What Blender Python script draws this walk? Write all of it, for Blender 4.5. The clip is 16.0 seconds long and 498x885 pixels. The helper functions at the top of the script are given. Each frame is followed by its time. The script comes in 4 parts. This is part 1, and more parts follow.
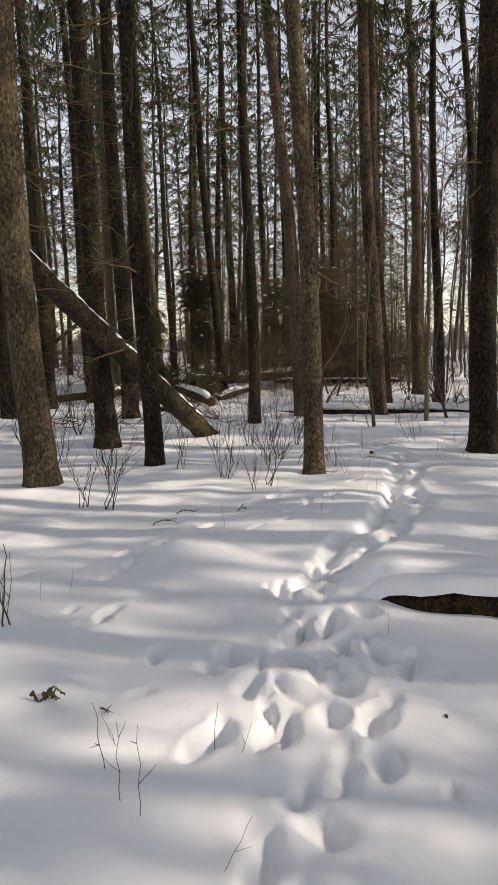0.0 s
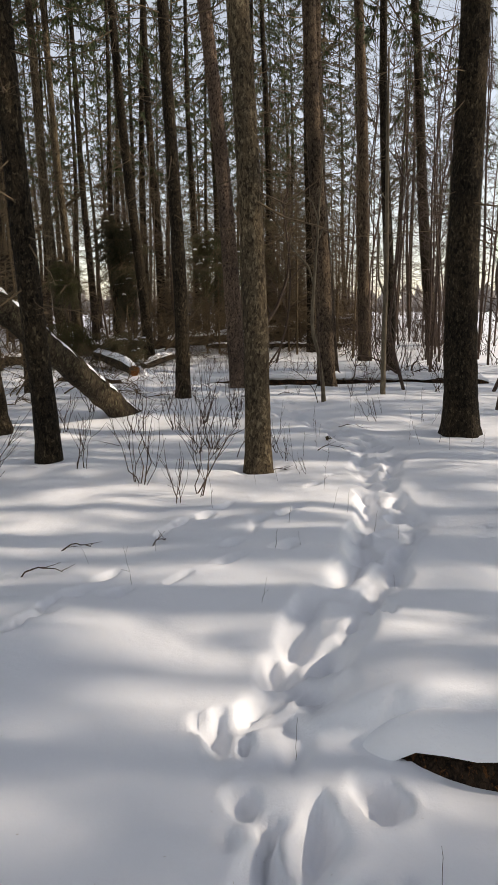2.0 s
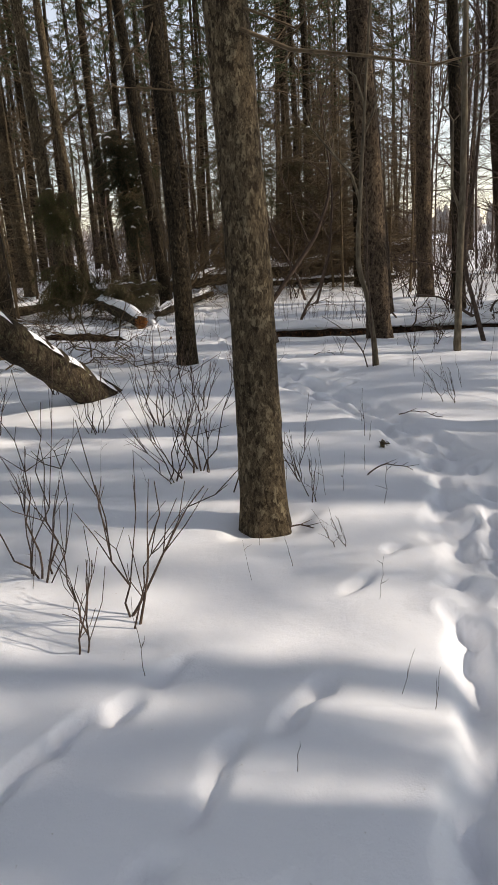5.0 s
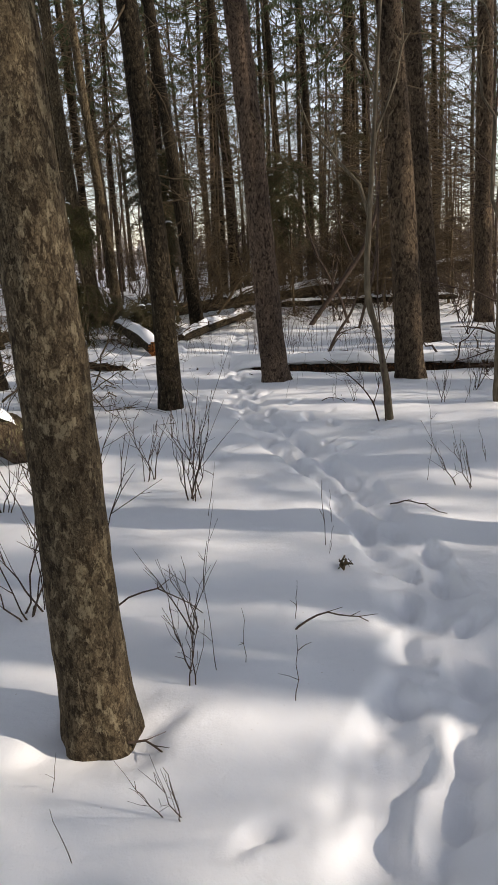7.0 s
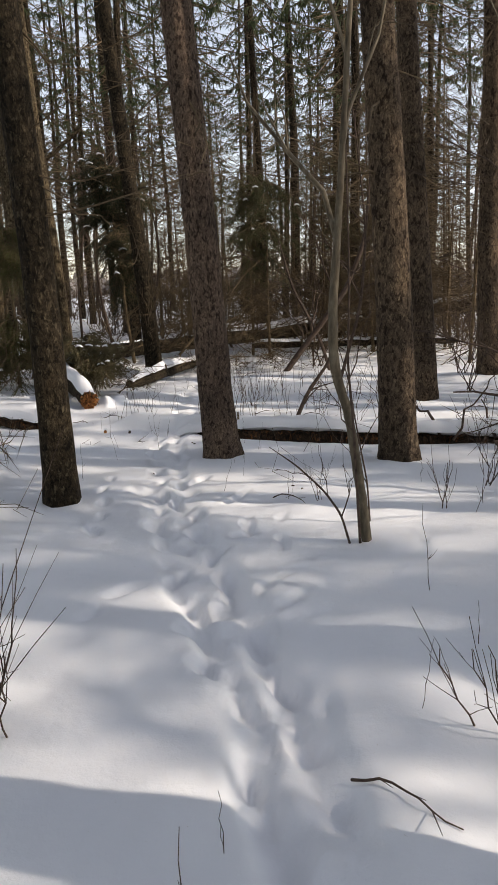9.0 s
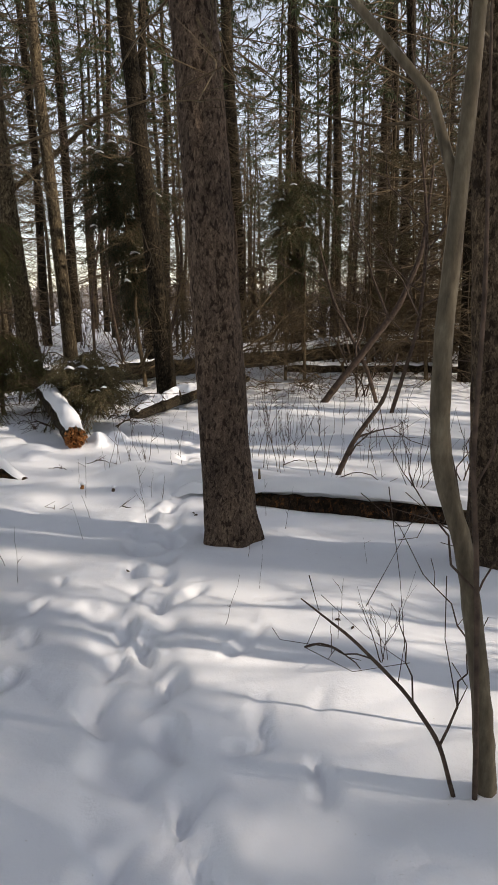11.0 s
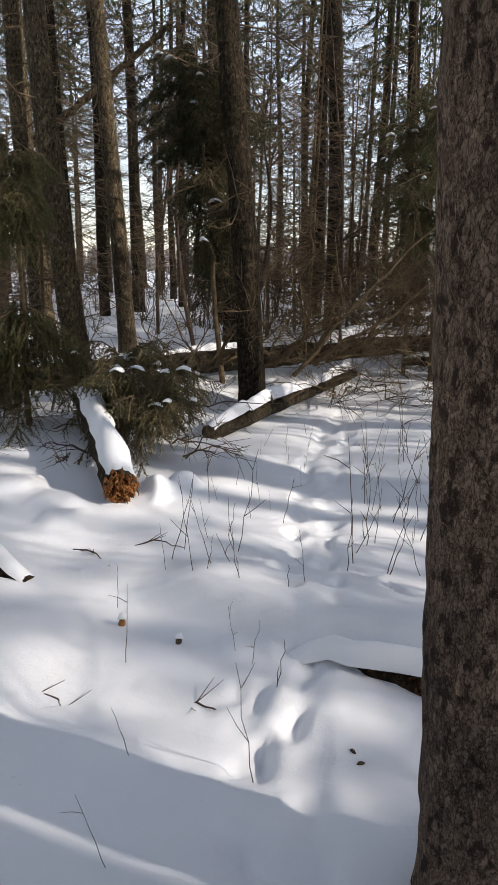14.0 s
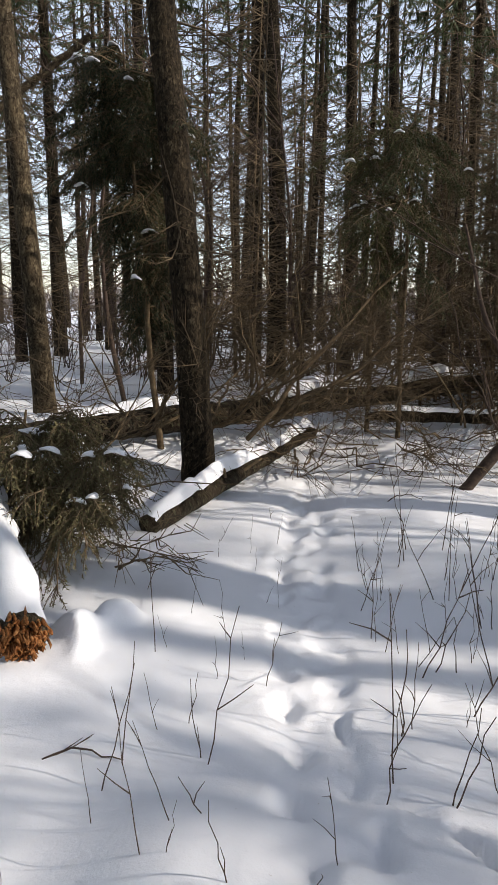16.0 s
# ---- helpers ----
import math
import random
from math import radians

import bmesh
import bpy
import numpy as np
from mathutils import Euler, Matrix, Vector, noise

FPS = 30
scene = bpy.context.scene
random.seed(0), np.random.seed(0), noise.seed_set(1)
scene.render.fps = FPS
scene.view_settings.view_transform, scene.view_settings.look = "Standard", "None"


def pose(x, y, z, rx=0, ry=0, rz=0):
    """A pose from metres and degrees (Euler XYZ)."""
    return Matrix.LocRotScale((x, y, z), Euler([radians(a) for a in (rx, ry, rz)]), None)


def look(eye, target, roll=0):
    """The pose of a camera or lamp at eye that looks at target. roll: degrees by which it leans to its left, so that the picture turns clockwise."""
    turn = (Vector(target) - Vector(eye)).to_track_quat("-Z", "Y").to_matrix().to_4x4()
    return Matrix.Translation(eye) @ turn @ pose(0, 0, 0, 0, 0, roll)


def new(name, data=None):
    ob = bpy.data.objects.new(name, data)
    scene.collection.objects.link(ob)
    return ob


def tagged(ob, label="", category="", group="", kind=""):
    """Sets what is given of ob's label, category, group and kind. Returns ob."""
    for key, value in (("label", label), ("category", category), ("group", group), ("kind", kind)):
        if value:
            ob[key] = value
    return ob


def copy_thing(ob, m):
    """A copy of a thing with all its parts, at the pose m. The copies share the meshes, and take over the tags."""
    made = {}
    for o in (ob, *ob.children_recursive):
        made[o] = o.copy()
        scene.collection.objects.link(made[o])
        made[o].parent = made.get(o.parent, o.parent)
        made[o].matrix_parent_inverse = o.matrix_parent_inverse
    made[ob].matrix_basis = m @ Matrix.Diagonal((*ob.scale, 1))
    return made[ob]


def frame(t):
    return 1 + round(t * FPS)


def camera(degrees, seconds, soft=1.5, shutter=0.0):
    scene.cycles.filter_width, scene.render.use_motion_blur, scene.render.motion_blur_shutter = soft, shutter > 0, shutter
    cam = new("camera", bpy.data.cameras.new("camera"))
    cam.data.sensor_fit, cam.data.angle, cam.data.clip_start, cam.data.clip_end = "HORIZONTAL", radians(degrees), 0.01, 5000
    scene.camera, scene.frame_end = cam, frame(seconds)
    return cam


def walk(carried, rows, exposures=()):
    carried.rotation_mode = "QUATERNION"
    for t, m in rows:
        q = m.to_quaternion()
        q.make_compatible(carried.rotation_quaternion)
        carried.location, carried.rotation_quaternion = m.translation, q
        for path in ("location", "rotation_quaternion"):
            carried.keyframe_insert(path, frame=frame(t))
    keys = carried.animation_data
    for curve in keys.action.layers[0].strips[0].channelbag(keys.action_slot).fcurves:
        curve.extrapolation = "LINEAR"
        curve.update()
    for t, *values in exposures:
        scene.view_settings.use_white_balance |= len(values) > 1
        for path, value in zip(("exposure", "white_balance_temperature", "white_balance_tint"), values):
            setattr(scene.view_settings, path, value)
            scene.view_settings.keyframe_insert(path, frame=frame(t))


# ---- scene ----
cam = camera(40.0, 16.0)
PATH = [
    (0, (1.34, -1.6, 1.459), (1.25, 0.378, 1.176), -0.8),
    (0.5, (1.381, -1.072, 1.431), (1.288, 0.905, 1.143), -0.1),
    (1, (1.32, -0.611, 1.405), (1.282, 1.362, 1.083), 0.8),
    (1.5, (1.329, -0.166, 1.404), (1.388, 1.799, 1.041), 0.4),
    (2, (1.342, 0.315, 1.416), (1.444, 2.274, 1.025), -0.5),
    (2.5, (1.382, 0.771, 1.418), (1.524, 2.726, 1.022), -1.9),
    (3, (1.495, 1.22, 1.399), (1.637, 3.179, 1.025), -2.2),
    (3.5, (1.542, 1.666, 1.384), (1.718, 3.612, 0.955), -1.4),
    (4, (1.696, 2.159, 1.358), (1.937, 4.093, 0.91), -1.5),
    (4.5, (1.723, 2.607, 1.348), (1.914, 4.526, 0.816), -1.5),
    (4.7, (1.726, 2.768, 1.379), (1.819, 4.68, 0.797), -2.1),
    (6.8, (2.523, 4.255, 1.499), (2.186, 6.154, 0.968), -4.2),
    (7, (2.564, 4.439, 1.49), (2.295, 6.347, 0.952), -3.2),
    (7.5, (2.686, 4.96, 1.498), (2.531, 6.89, 0.997), -1.7),
    (8, (2.783, 5.498, 1.516), (2.59, 7.434, 1.053), -1.6),
    (8.2, (2.795, 5.717, 1.483), (2.579, 7.649, 1.015), -1.6),
    (10.3, (2.779, 7.757, 1.52), (2.517, 9.697, 1.111), -1.5),
    (10.5, (2.732, 7.958, 1.489), (2.45, 9.896, 1.082), -0.8),
    (11, (2.603, 8.449, 1.457), (2.267, 10.378, 1.048), -0.5),
    (11.5, (2.479, 8.914, 1.47), (2.032, 10.814, 1.032), -0.9),
    (12, (2.286, 9.343, 1.459), (1.826, 11.232, 0.988), 0.5),
    (12.5, (2.123, 9.768, 1.428), (1.659, 11.653, 0.945), 0.5),
    (13, (1.922, 10.18, 1.45), (1.438, 12.061, 0.972), 1.1),
    (13.5, (1.728, 10.568, 1.48), (1.264, 12.452, 0.995), 1.0),
    (14, (1.585, 11.019, 1.497), (1.082, 12.887, 0.991), 0.5),
    (14.5, (1.417, 11.431, 1.493), (0.891, 13.291, 0.981), 0.4),
    (15, (1.342, 11.779, 1.506), (0.865, 13.662, 1.03), -0.0),
    (15.5, (1.25, 12.081, 1.542), (0.828, 13.985, 1.1), 0.2),
    (16, (1.095, 12.292, 1.535), (0.786, 14.227, 1.135), 0.6),
]
walk(cam, [(t, look(eye, target, roll)) for t, eye, target, roll in PATH], [(0.0, 0.6, 7750, 14), (2.5, 0.54, 7400, 13), (4.5, 0.54, 7250, 13), (8.0, 0.7, 7250, 13), (11.0, 0.74, 7300, 13), (13.0, 0.8, 6850, 12), (16.0, 0.84, 6850, 12)])

# ---- world, sun, exposure ----
SUN_AZ, SUN_EL = -7.0, 31.0   # degrees: where the sun stands, from +x towards +y, and above the ground
sky_world = bpy.data.worlds.new("sky")
scene.world = sky_world
sky_world.use_nodes = True
wn = sky_world.node_tree.nodes
wn.clear()
w_sky = wn.new("ShaderNodeTexSky")
w_sky.sky_type = "NISHITA"
w_sky.sun_disc = False
w_sky.sun_elevation = radians(SUN_EL)
w_sky.sun_rotation = radians(90 - SUN_AZ)
w_sky.dust_density = 0.2
w_sky.ozone_density = 2.0
w_bg = wn.new("ShaderNodeBackground")
w_bg.inputs[1].default_value = 0.15
w_out = wn.new("ShaderNodeOutputWorld")
w_haze = wn.new("ShaderNodeHueSaturation")   # thin winter haze
w_haze.inputs["Saturation"].default_value = 0.55
sky_world.node_tree.links.new(w_sky.outputs[0], w_haze.inputs["Color"])
sky_world.node_tree.links.new(w_haze.outputs[0], w_bg.inputs[0])
sky_world.node_tree.links.new(w_bg.outputs[0], w_out.inputs[0])

sun_data = bpy.data.lights.new("sun", "SUN")
sun_data.energy, sun_data.angle, sun_data.color = 2.75, radians(0.6), (1.0, 0.95, 0.88)
sun = new("sun", sun_data)
sun_way = Vector((math.cos(radians(SUN_AZ)) * math.cos(radians(SUN_EL)), math.sin(radians(SUN_AZ)) * math.cos(radians(SUN_EL)), math.sin(radians(SUN_EL))))
sun.matrix_world = look(sun_way * 60, (0, 0, 0))


# ---- materials ----
def material(name):
    m = bpy.data.materials.new(name)
    m.use_nodes = True
    nt = m.node_tree
    return m, nt, nt.nodes["Principled BSDF"]


def node(nt, kind, **sets):
    n = nt.nodes.new(kind)
    for key, value in sets.items():
        n.inputs[key].default_value = value
    return n


def ramp(nt, source, stops):
    r = nt.nodes.new("ShaderNodeValToRGB")
    while len(r.color_ramp.elements) < len(stops):
        r.color_ramp.elements.new(0.5)
    for e, (at, c) in zip(r.color_ramp.elements, stops):
        e.position, e.color = at, (*c, 1)
    nt.links.new(source, r.inputs[0])
    return r.outputs[0]


def blend(nt, fac, a, b, kind="MIX"):
    m = nt.nodes.new("ShaderNodeMix")
    m.data_type, m.blend_type = "RGBA", kind
    for s, v in ((0, fac), (6, a), (7, b)):
        if isinstance(v, (int, float)):
            m.inputs[s].default_value = v
        elif isinstance(v, tuple):
            m.inputs[s].default_value = (*v, 1)
        else:
            nt.links.new(v, m.inputs[s])
    return m.outputs[2]


def bump(nt, height, strength, distance, normal=None):
    b = node(nt, "ShaderNodeBump", Strength=strength, Distance=distance)
    nt.links.new(height, b.inputs["Height"])
    if normal:
        nt.links.new(normal, b.inputs["Normal"])
    return b.outputs[0]


def coords(nt, scale=(1, 1, 1)):
    c = nt.nodes.new("ShaderNodeTexCoord")
    mp = node(nt, "ShaderNodeMapping", Scale=scale)
    nt.links.new(c.outputs["Object"], mp.inputs[0])
    return mp.outputs[0]


def noise_tex(nt, vec, scale, detail=4.0, rough=0.6):
    n = node(nt, "ShaderNodeTexNoise", Scale=scale, Detail=detail, Roughness=rough)
    nt.links.new(vec, n.inputs["Vector"])
    return n.outputs[0]


def snow_material():
    m, nt, p = material("snow")
    v = coords(nt)
    grain = noise_tex(nt, v, 160, 3)
    soft = noise_tex(nt, v, 9, 4)
    wide = noise_tex(nt, v, 1.3, 4)
    col = ramp(nt, wide, [(0.3, (0.83, 0.84, 0.87)), (0.7, (0.90, 0.90, 0.91))])
    litter = ramp(nt, noise_tex(nt, v, 55, 2), [(0.74, (1, 1, 1)), (0.79, (0.62, 0.56, 0.48))])
    nt.links.new(blend(nt, 0.6, col, litter, "MULTIPLY"), p.inputs["Base Color"])
    p.inputs["Roughness"].default_value = 0.62
    p.inputs["Specular IOR Level"].default_value = 0.25
    n1 = bump(nt, soft, 0.35, 0.02)
    nt.links.new(bump(nt, grain, 0.35, 0.003, n1), p.inputs["Normal"])
    return m


def bark_material(name, dark, mid, pale, lichen, scale=1.0, lichen_at=0.6):
    """Scaly bark: grey-brown plates, dark bare patches, pale crusts of lichen."""
    m, nt, p = material(name)
    v = coords(nt, (1, 1, 0.55))
    info = nt.nodes.new("ShaderNodeObjectInfo")
    shift = nt.nodes.new("ShaderNodeVectorMath")
    shift.operation = "MULTIPLY_ADD"
    nt.links.new(info.outputs["Random"], shift.inputs[0])
    shift.inputs[1].default_value = (7, 5, 9)
    nt.links.new(v, shift.inputs[2])
    v = shift.outputs[0]
    warp = node(nt, "ShaderNodeTexNoise", Scale=26 * scale, Detail=3.0, Roughness=0.6)
    nt.links.new(v, warp.inputs["Vector"])
    wv = nt.nodes.new("ShaderNodeVectorMath")
    wv.operation = "MULTIPLY_ADD"
    nt.links.new(warp.outputs["Color"], wv.inputs[0])
    wv.inputs[1].default_value = (0.035, 0.035, 0.05)
    nt.links.new(v, wv.inputs[2])
    cells = node(nt, "ShaderNodeTexVoronoi", Scale=46 * scale, Randomness=1.0)
    cells.feature = "DISTANCE_TO_EDGE"
    nt.links.new(wv.outputs[0], cells.inputs["Vector"])
    tone = node(nt, "ShaderNodeTexVoronoi", Scale=46 * scale)
    nt.links.new(wv.outputs[0], tone.inputs["Vector"])
    sep = nt.nodes.new("ShaderNodeSeparateColor")
    nt.links.new(tone.outputs["Color"], sep.inputs[0])
    fine = noise_tex(nt, v, 150 * scale, 4, 0.7)
    crack = ramp(nt, cells.outputs[0], [(0.0, (0.35, 0.33, 0.32)), (0.12, (1, 1, 1))])
    base = ramp(nt, fine, [(0.32, dark), (0.5, mid), (0.7, pale)])
    base = blend(nt, 0.4, base, ramp(nt, sep.outputs[0], [(0.0, dark), (0.45, mid), (1.0, pale)]))
    base = blend(nt, 0.6, base, crack, "MULTIPLY")
    bare = noise_tex(nt, v, 21 * scale, 5, 0.62)
    base = blend(nt, ramp(nt, bare, [(0.52, (0, 0, 0)), (0.6, (0.88, 0.88, 0.88))]), base, dark)
    crust = noise_tex(nt, wv.outputs[0], 34, 5, 0.72)
    base = blend(nt, ramp(nt, crust, [(lichen_at - 0.05, (0, 0, 0)), (lichen_at + 0.04, (0.9, 0.9, 0.9))]), base, lichen)
    tint = ramp(nt, noise_tex(nt, v, 2.6, 4), [(0.34, (0.55, 0.54, 0.53)), (0.5, (0.95, 0.92, 0.88)), (0.68, (1.3, 1.24, 1.12))])
    nt.links.new(blend(nt, 1.0, base, tint, "MULTIPLY"), p.inputs["Base Color"])
    p.inputs["Roughness"].default_value = 0.9
    p.inputs["Specular IOR Level"].default_value = 0.12
    n1 = bump(nt, bare, 0.8, 0.014)
    n2 = bump(nt, crack, 0.8, 0.01, n1)
    nt.links.new(bump(nt, fine, 0.8, 0.007, n2), p.inputs["Normal"])
    return m


def mottled(name, stops, scale, rough=0.85, relief=0.4, depth=0.004, stretch=(1, 1, 1)):
    m, nt, p = material(name)
    v = coords(nt, stretch)
    n = noise_tex(nt, v, scale, 5, 0.65)
    col = ramp(nt, n, stops)
    island = nt.nodes.new("ShaderNodeNewGeometry")
    vary = ramp(nt, island.outputs["Random Per Island"], [(0.0, (0.65, 0.65, 0.65)), (1.0, (1.2, 1.15, 1.1))])
    nt.links.new(blend(nt, 1.0, col, vary, "MULTIPLY"), p.inputs["Base Color"])
    p.inputs["Roughness"].default_value = rough
    p.inputs["Specular IOR Level"].default_value = 0.2
    nt.links.new(bump(nt, n, relief, depth), p.inputs["Normal"])
    return m


SNOW = snow_material()
BARK = bark_material("spruce_bark", (0.008, 0.0055, 0.0035), (0.032, 0.024, 0.015), (0.085, 0.066, 0.042), (0.12, 0.098, 0.064), 1.5)
BARK_RED = bark_material("reddish_bark", (0.022, 0.014, 0.009), (0.11, 0.08, 0.055), (0.25, 0.19, 0.135), (0.25, 0.195, 0.13), 1.3, 0.62)
BARK_ROSE = bark_material("rosy_bark", (0.03, 0.019, 0.014), (0.15, 0.108, 0.083), (0.3, 0.225, 0.172), (0.29, 0.22, 0.16), 1.75, 0.63)
BARK_PALE = bark_material("pale_bark", (0.03, 0.021, 0.013), (0.11, 0.084, 0.053), (0.22, 0.175, 0.115), (0.27, 0.225, 0.15), 1.8, 0.58)
BARK_LOG = bark_material("mossy_log_bark", (0.02, 0.014, 0.01), (0.06, 0.045, 0.03), (0.13, 0.105, 0.07), (0.14, 0.135, 0.08), 1.0, 0.6)
BARK_SAP = mottled("sapling_bark", [(0.3, (0.06, 0.048, 0.033)), (0.55, (0.13, 0.108, 0.075)), (0.75, (0.21, 0.18, 0.13))], 30, 0.8, 0.4, 0.003, (1, 1, 0.3))
DEAD = mottled("dead_branch", [(0.3, (0.066, 0.046, 0.027)), (0.6, (0.15, 0.11, 0.065)), (0.8, (0.26, 0.205, 0.13))], 20)
BARK_WET = bark_material("wet_rotten_bark", (0.01, 0.007, 0.005), (0.04, 0.026, 0.017), (0.1, 0.065, 0.04), (0.2, 0.085, 0.03), 1.0, 0.6)
TWIG = mottled("bare_twig", [(0.3, (0.04, 0.028, 0.022)), (0.7, (0.12, 0.085, 0.065))], 25)
STALK = mottled("dry_stalk", [(0.3, (0.05, 0.035, 0.027)), (0.7, (0.14, 0.1, 0.075))], 40)
NEEDLE = mottled("spruce_needles", [(0.3, (0.03, 0.042, 0.017)), (0.6, (0.065, 0.082, 0.03)), (0.8, (0.115, 0.125, 0.05))], 6, 0.6, 0.1)
NEEDLE_DARK = mottled("dark_needles", [(0.3, (0.014, 0.022, 0.009)), (0.6, (0.034, 0.046, 0.018)), (0.8, (0.07, 0.082, 0.034))], 6, 0.55, 0.1)
NEEDLE_MID = mottled("olive_needles", [(0.3, (0.045, 0.052, 0.016)), (0.6, (0.1, 0.108, 0.036)), (0.8, (0.19, 0.175, 0.07))], 6, 0.55, 0.1)
NEEDLE_OLD = mottled("dull_needles", [(0.3, (0.075, 0.072, 0.034)), (0.6, (0.15, 0.135, 0.068)), (0.8, (0.25, 0.2, 0.115))], 6, 0.7, 0.1)
ROT = mottled("rotten_wood", [(0.3, (0.07, 0.025, 0.01)), (0.5, (0.3, 0.12, 0.04)), (0.7, (0.45, 0.24, 0.1))], 28, 0.95, 1.0, 0.02)
# paler than the near wood: the haze of distance is put into the colour
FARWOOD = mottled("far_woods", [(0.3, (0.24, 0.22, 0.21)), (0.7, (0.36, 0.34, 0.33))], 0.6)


# ---- mesh tools ----
class Soup:
    """Vertices and faces gathered for one mesh."""

    def __init__(self):
        self.v, self.f, self.n = [], [], 0

    def add(self, verts, faces):
        self.v.append(np.asarray(verts, float).reshape(-1, 3))
        self.f.extend([tuple(i + self.n for i in f) for f in faces])
        self.n += len(self.v[-1])

    def tube(self, pts, radii, sides=4, cap=False, rough=0.0, rng=None):
        pts = np.asarray(pts, float)
        along = np.gradient(pts, axis=0)
        along /= np.linalg.norm(along, axis=1)[:, None] + 1e-9
        ref = np.array([0.0, 0, 1]) if abs(along[:, 2].mean()) < 0.8 else np.array([1.0, 0, 0])
        u = np.cross(along, ref)
        u /= np.linalg.norm(u, axis=1)[:, None] + 1e-9
        w = np.cross(along, u)
        a = np.arange(sides) * 2 * math.pi / sides
        r = np.asarray(radii, float)[:, None] * np.ones(sides)
        if rough and rng is not None:
            r = r * (1 + rough * rng.standard_normal(r.shape))
        ring = pts[:, None] + (u[:, None] * np.cos(a)[None, :, None] + w[:, None] * np.sin(a)[None, :, None]) * r[:, :, None]
        k = len(pts)
        faces = [(i * sides + j, i * sides + (j + 1) % sides, (i + 1) * sides + (j + 1) % sides, (i + 1) * sides + j) for i in range(k - 1) for j in range(sides)]
        if cap:
            faces += [tuple(range(sides))[::-1], tuple((k - 1) * sides + j for j in range(sides))]
        self.add(ring, faces)

    def mesh(self, name, mat, smooth=True):
        me = bpy.data.meshes.new(name)
        me.from_pydata(np.concatenate(self.v).tolist() if self.v else [], [], self.f)
        me.materials.append(mat)
        if smooth:
            me.polygons.foreach_set("use_smooth", [True] * len(me.polygons))
        me.update()
        return me


def part(name, soup, mat, parent, label="", smooth=True):
    ob = new(name, soup.mesh(name, mat, smooth))
    ob.parent = parent
    return tagged(ob, label)


def waves(seed, count, low, high):
    r = np.random.RandomState(seed)
    ang, length, ph = r.uniform(0, math.pi, count), r.uniform(low, high, count), r.uniform(0, 6.28, count)
    return np.cos(ang) * 6.28 / length, np.sin(ang) * 6.28 / length, ph


WIDE, SMALL, LUMPS = waves(3, 9, 2.5, 9), waves(4, 12, 0.5, 1.6), waves(5, 14, 0.12, 0.4)


def rolling(x, y, w):
    return sum(np.sin(a * x + b * y + c) for a, b, c in zip(*w)) / math.sqrt(len(w[0]))


def smooth(a, b, x):
    s = np.clip((x - a) / (b - a), 0, 1)
    return s * s * (3 - 2 * s)


def bend(p, q, n, sag=0.0, wobble=0.0, rng=None):
    """Points from p to q with a sag and a random sway."""
    s = np.linspace(0, 1, n)[:, None]
    out = np.asarray(p, float) * (1 - s) + np.asarray(q, float) * s
    out[:, 2] -= sag * 4 * (s * (1 - s))[:, 0]
    if wobble and rng is not None:
        out[1:-1] += rng.standard_normal((n - 2, 3)) * wobble
    return out


# ---- ground: one sheet of snow ----
TRAIL = np.array([(1.42, -2.5), (1.41, 0.3), (1.45, 0.9), (1.5, 1.6), (1.5, 2.4), (1.72, 2.85), (1.95, 3.4), (2.3, 4.05), (2.5, 4.6), (2.6, 5.2), (2.75, 6.0), (2.92, 6.6), (2.93, 7.5), (2.76, 8.1),
                  (2.58, 8.7), (2.28, 9.4), (1.82, 10.5), (1.5, 11.6), (1.3, 12.3), (1.12, 13.4), (1.02, 14.6), (0.84, 15.5), (0.8, 16.8), (0.77, 18.0)])
# single prints off the trail, and a strung-out line of them for each
PATCH = [(1.2, 1.16), (1.1, 1.48), (1.43, 1.48), (1.48, 1.88), (1.62, 1.95), (1.63, 1.3), (1.8, 1.58), (1.93, 1.43), (1.71, 0.95), (1.33, 2.43), (1.54, 2.85), (1.77, 2.92), (1.83, 2.1), (2.14, 3.31), (0.75, 1.5), (0.4, 1.94), (1.02, 0.72),
         (1.68, 0.66), (1.25, 0.8), (2.26, 10.57), (2.49, 10.3), (2.46, 9.74), (2.62, 9.62), (2.12, 11.1), (1.78, 11.54), (1.35, 11.3), (0.93, 13.11), (1.25, 12.98)]
LINES = [((1.42, 4.2), (2.0, 4.82), 5), ((1.02, 4.55), (1.4, 4.95), 4), ((0.2, 2.6), (0.75, 3.9), 7), ((-0.3, 2.6), (0.8, 3.7), 5), ((0.9, 3.6), (1.7, 4.1), 4), ((2.25, 10.4), (1.6, 9.4), 5), ((1.3, 10.4), (1.0, 11.6), 5), ((2.35, 5.8), (2.1, 5.5), 2),
         ((1.3, 14.2), (1.7, 13.9), 3)]


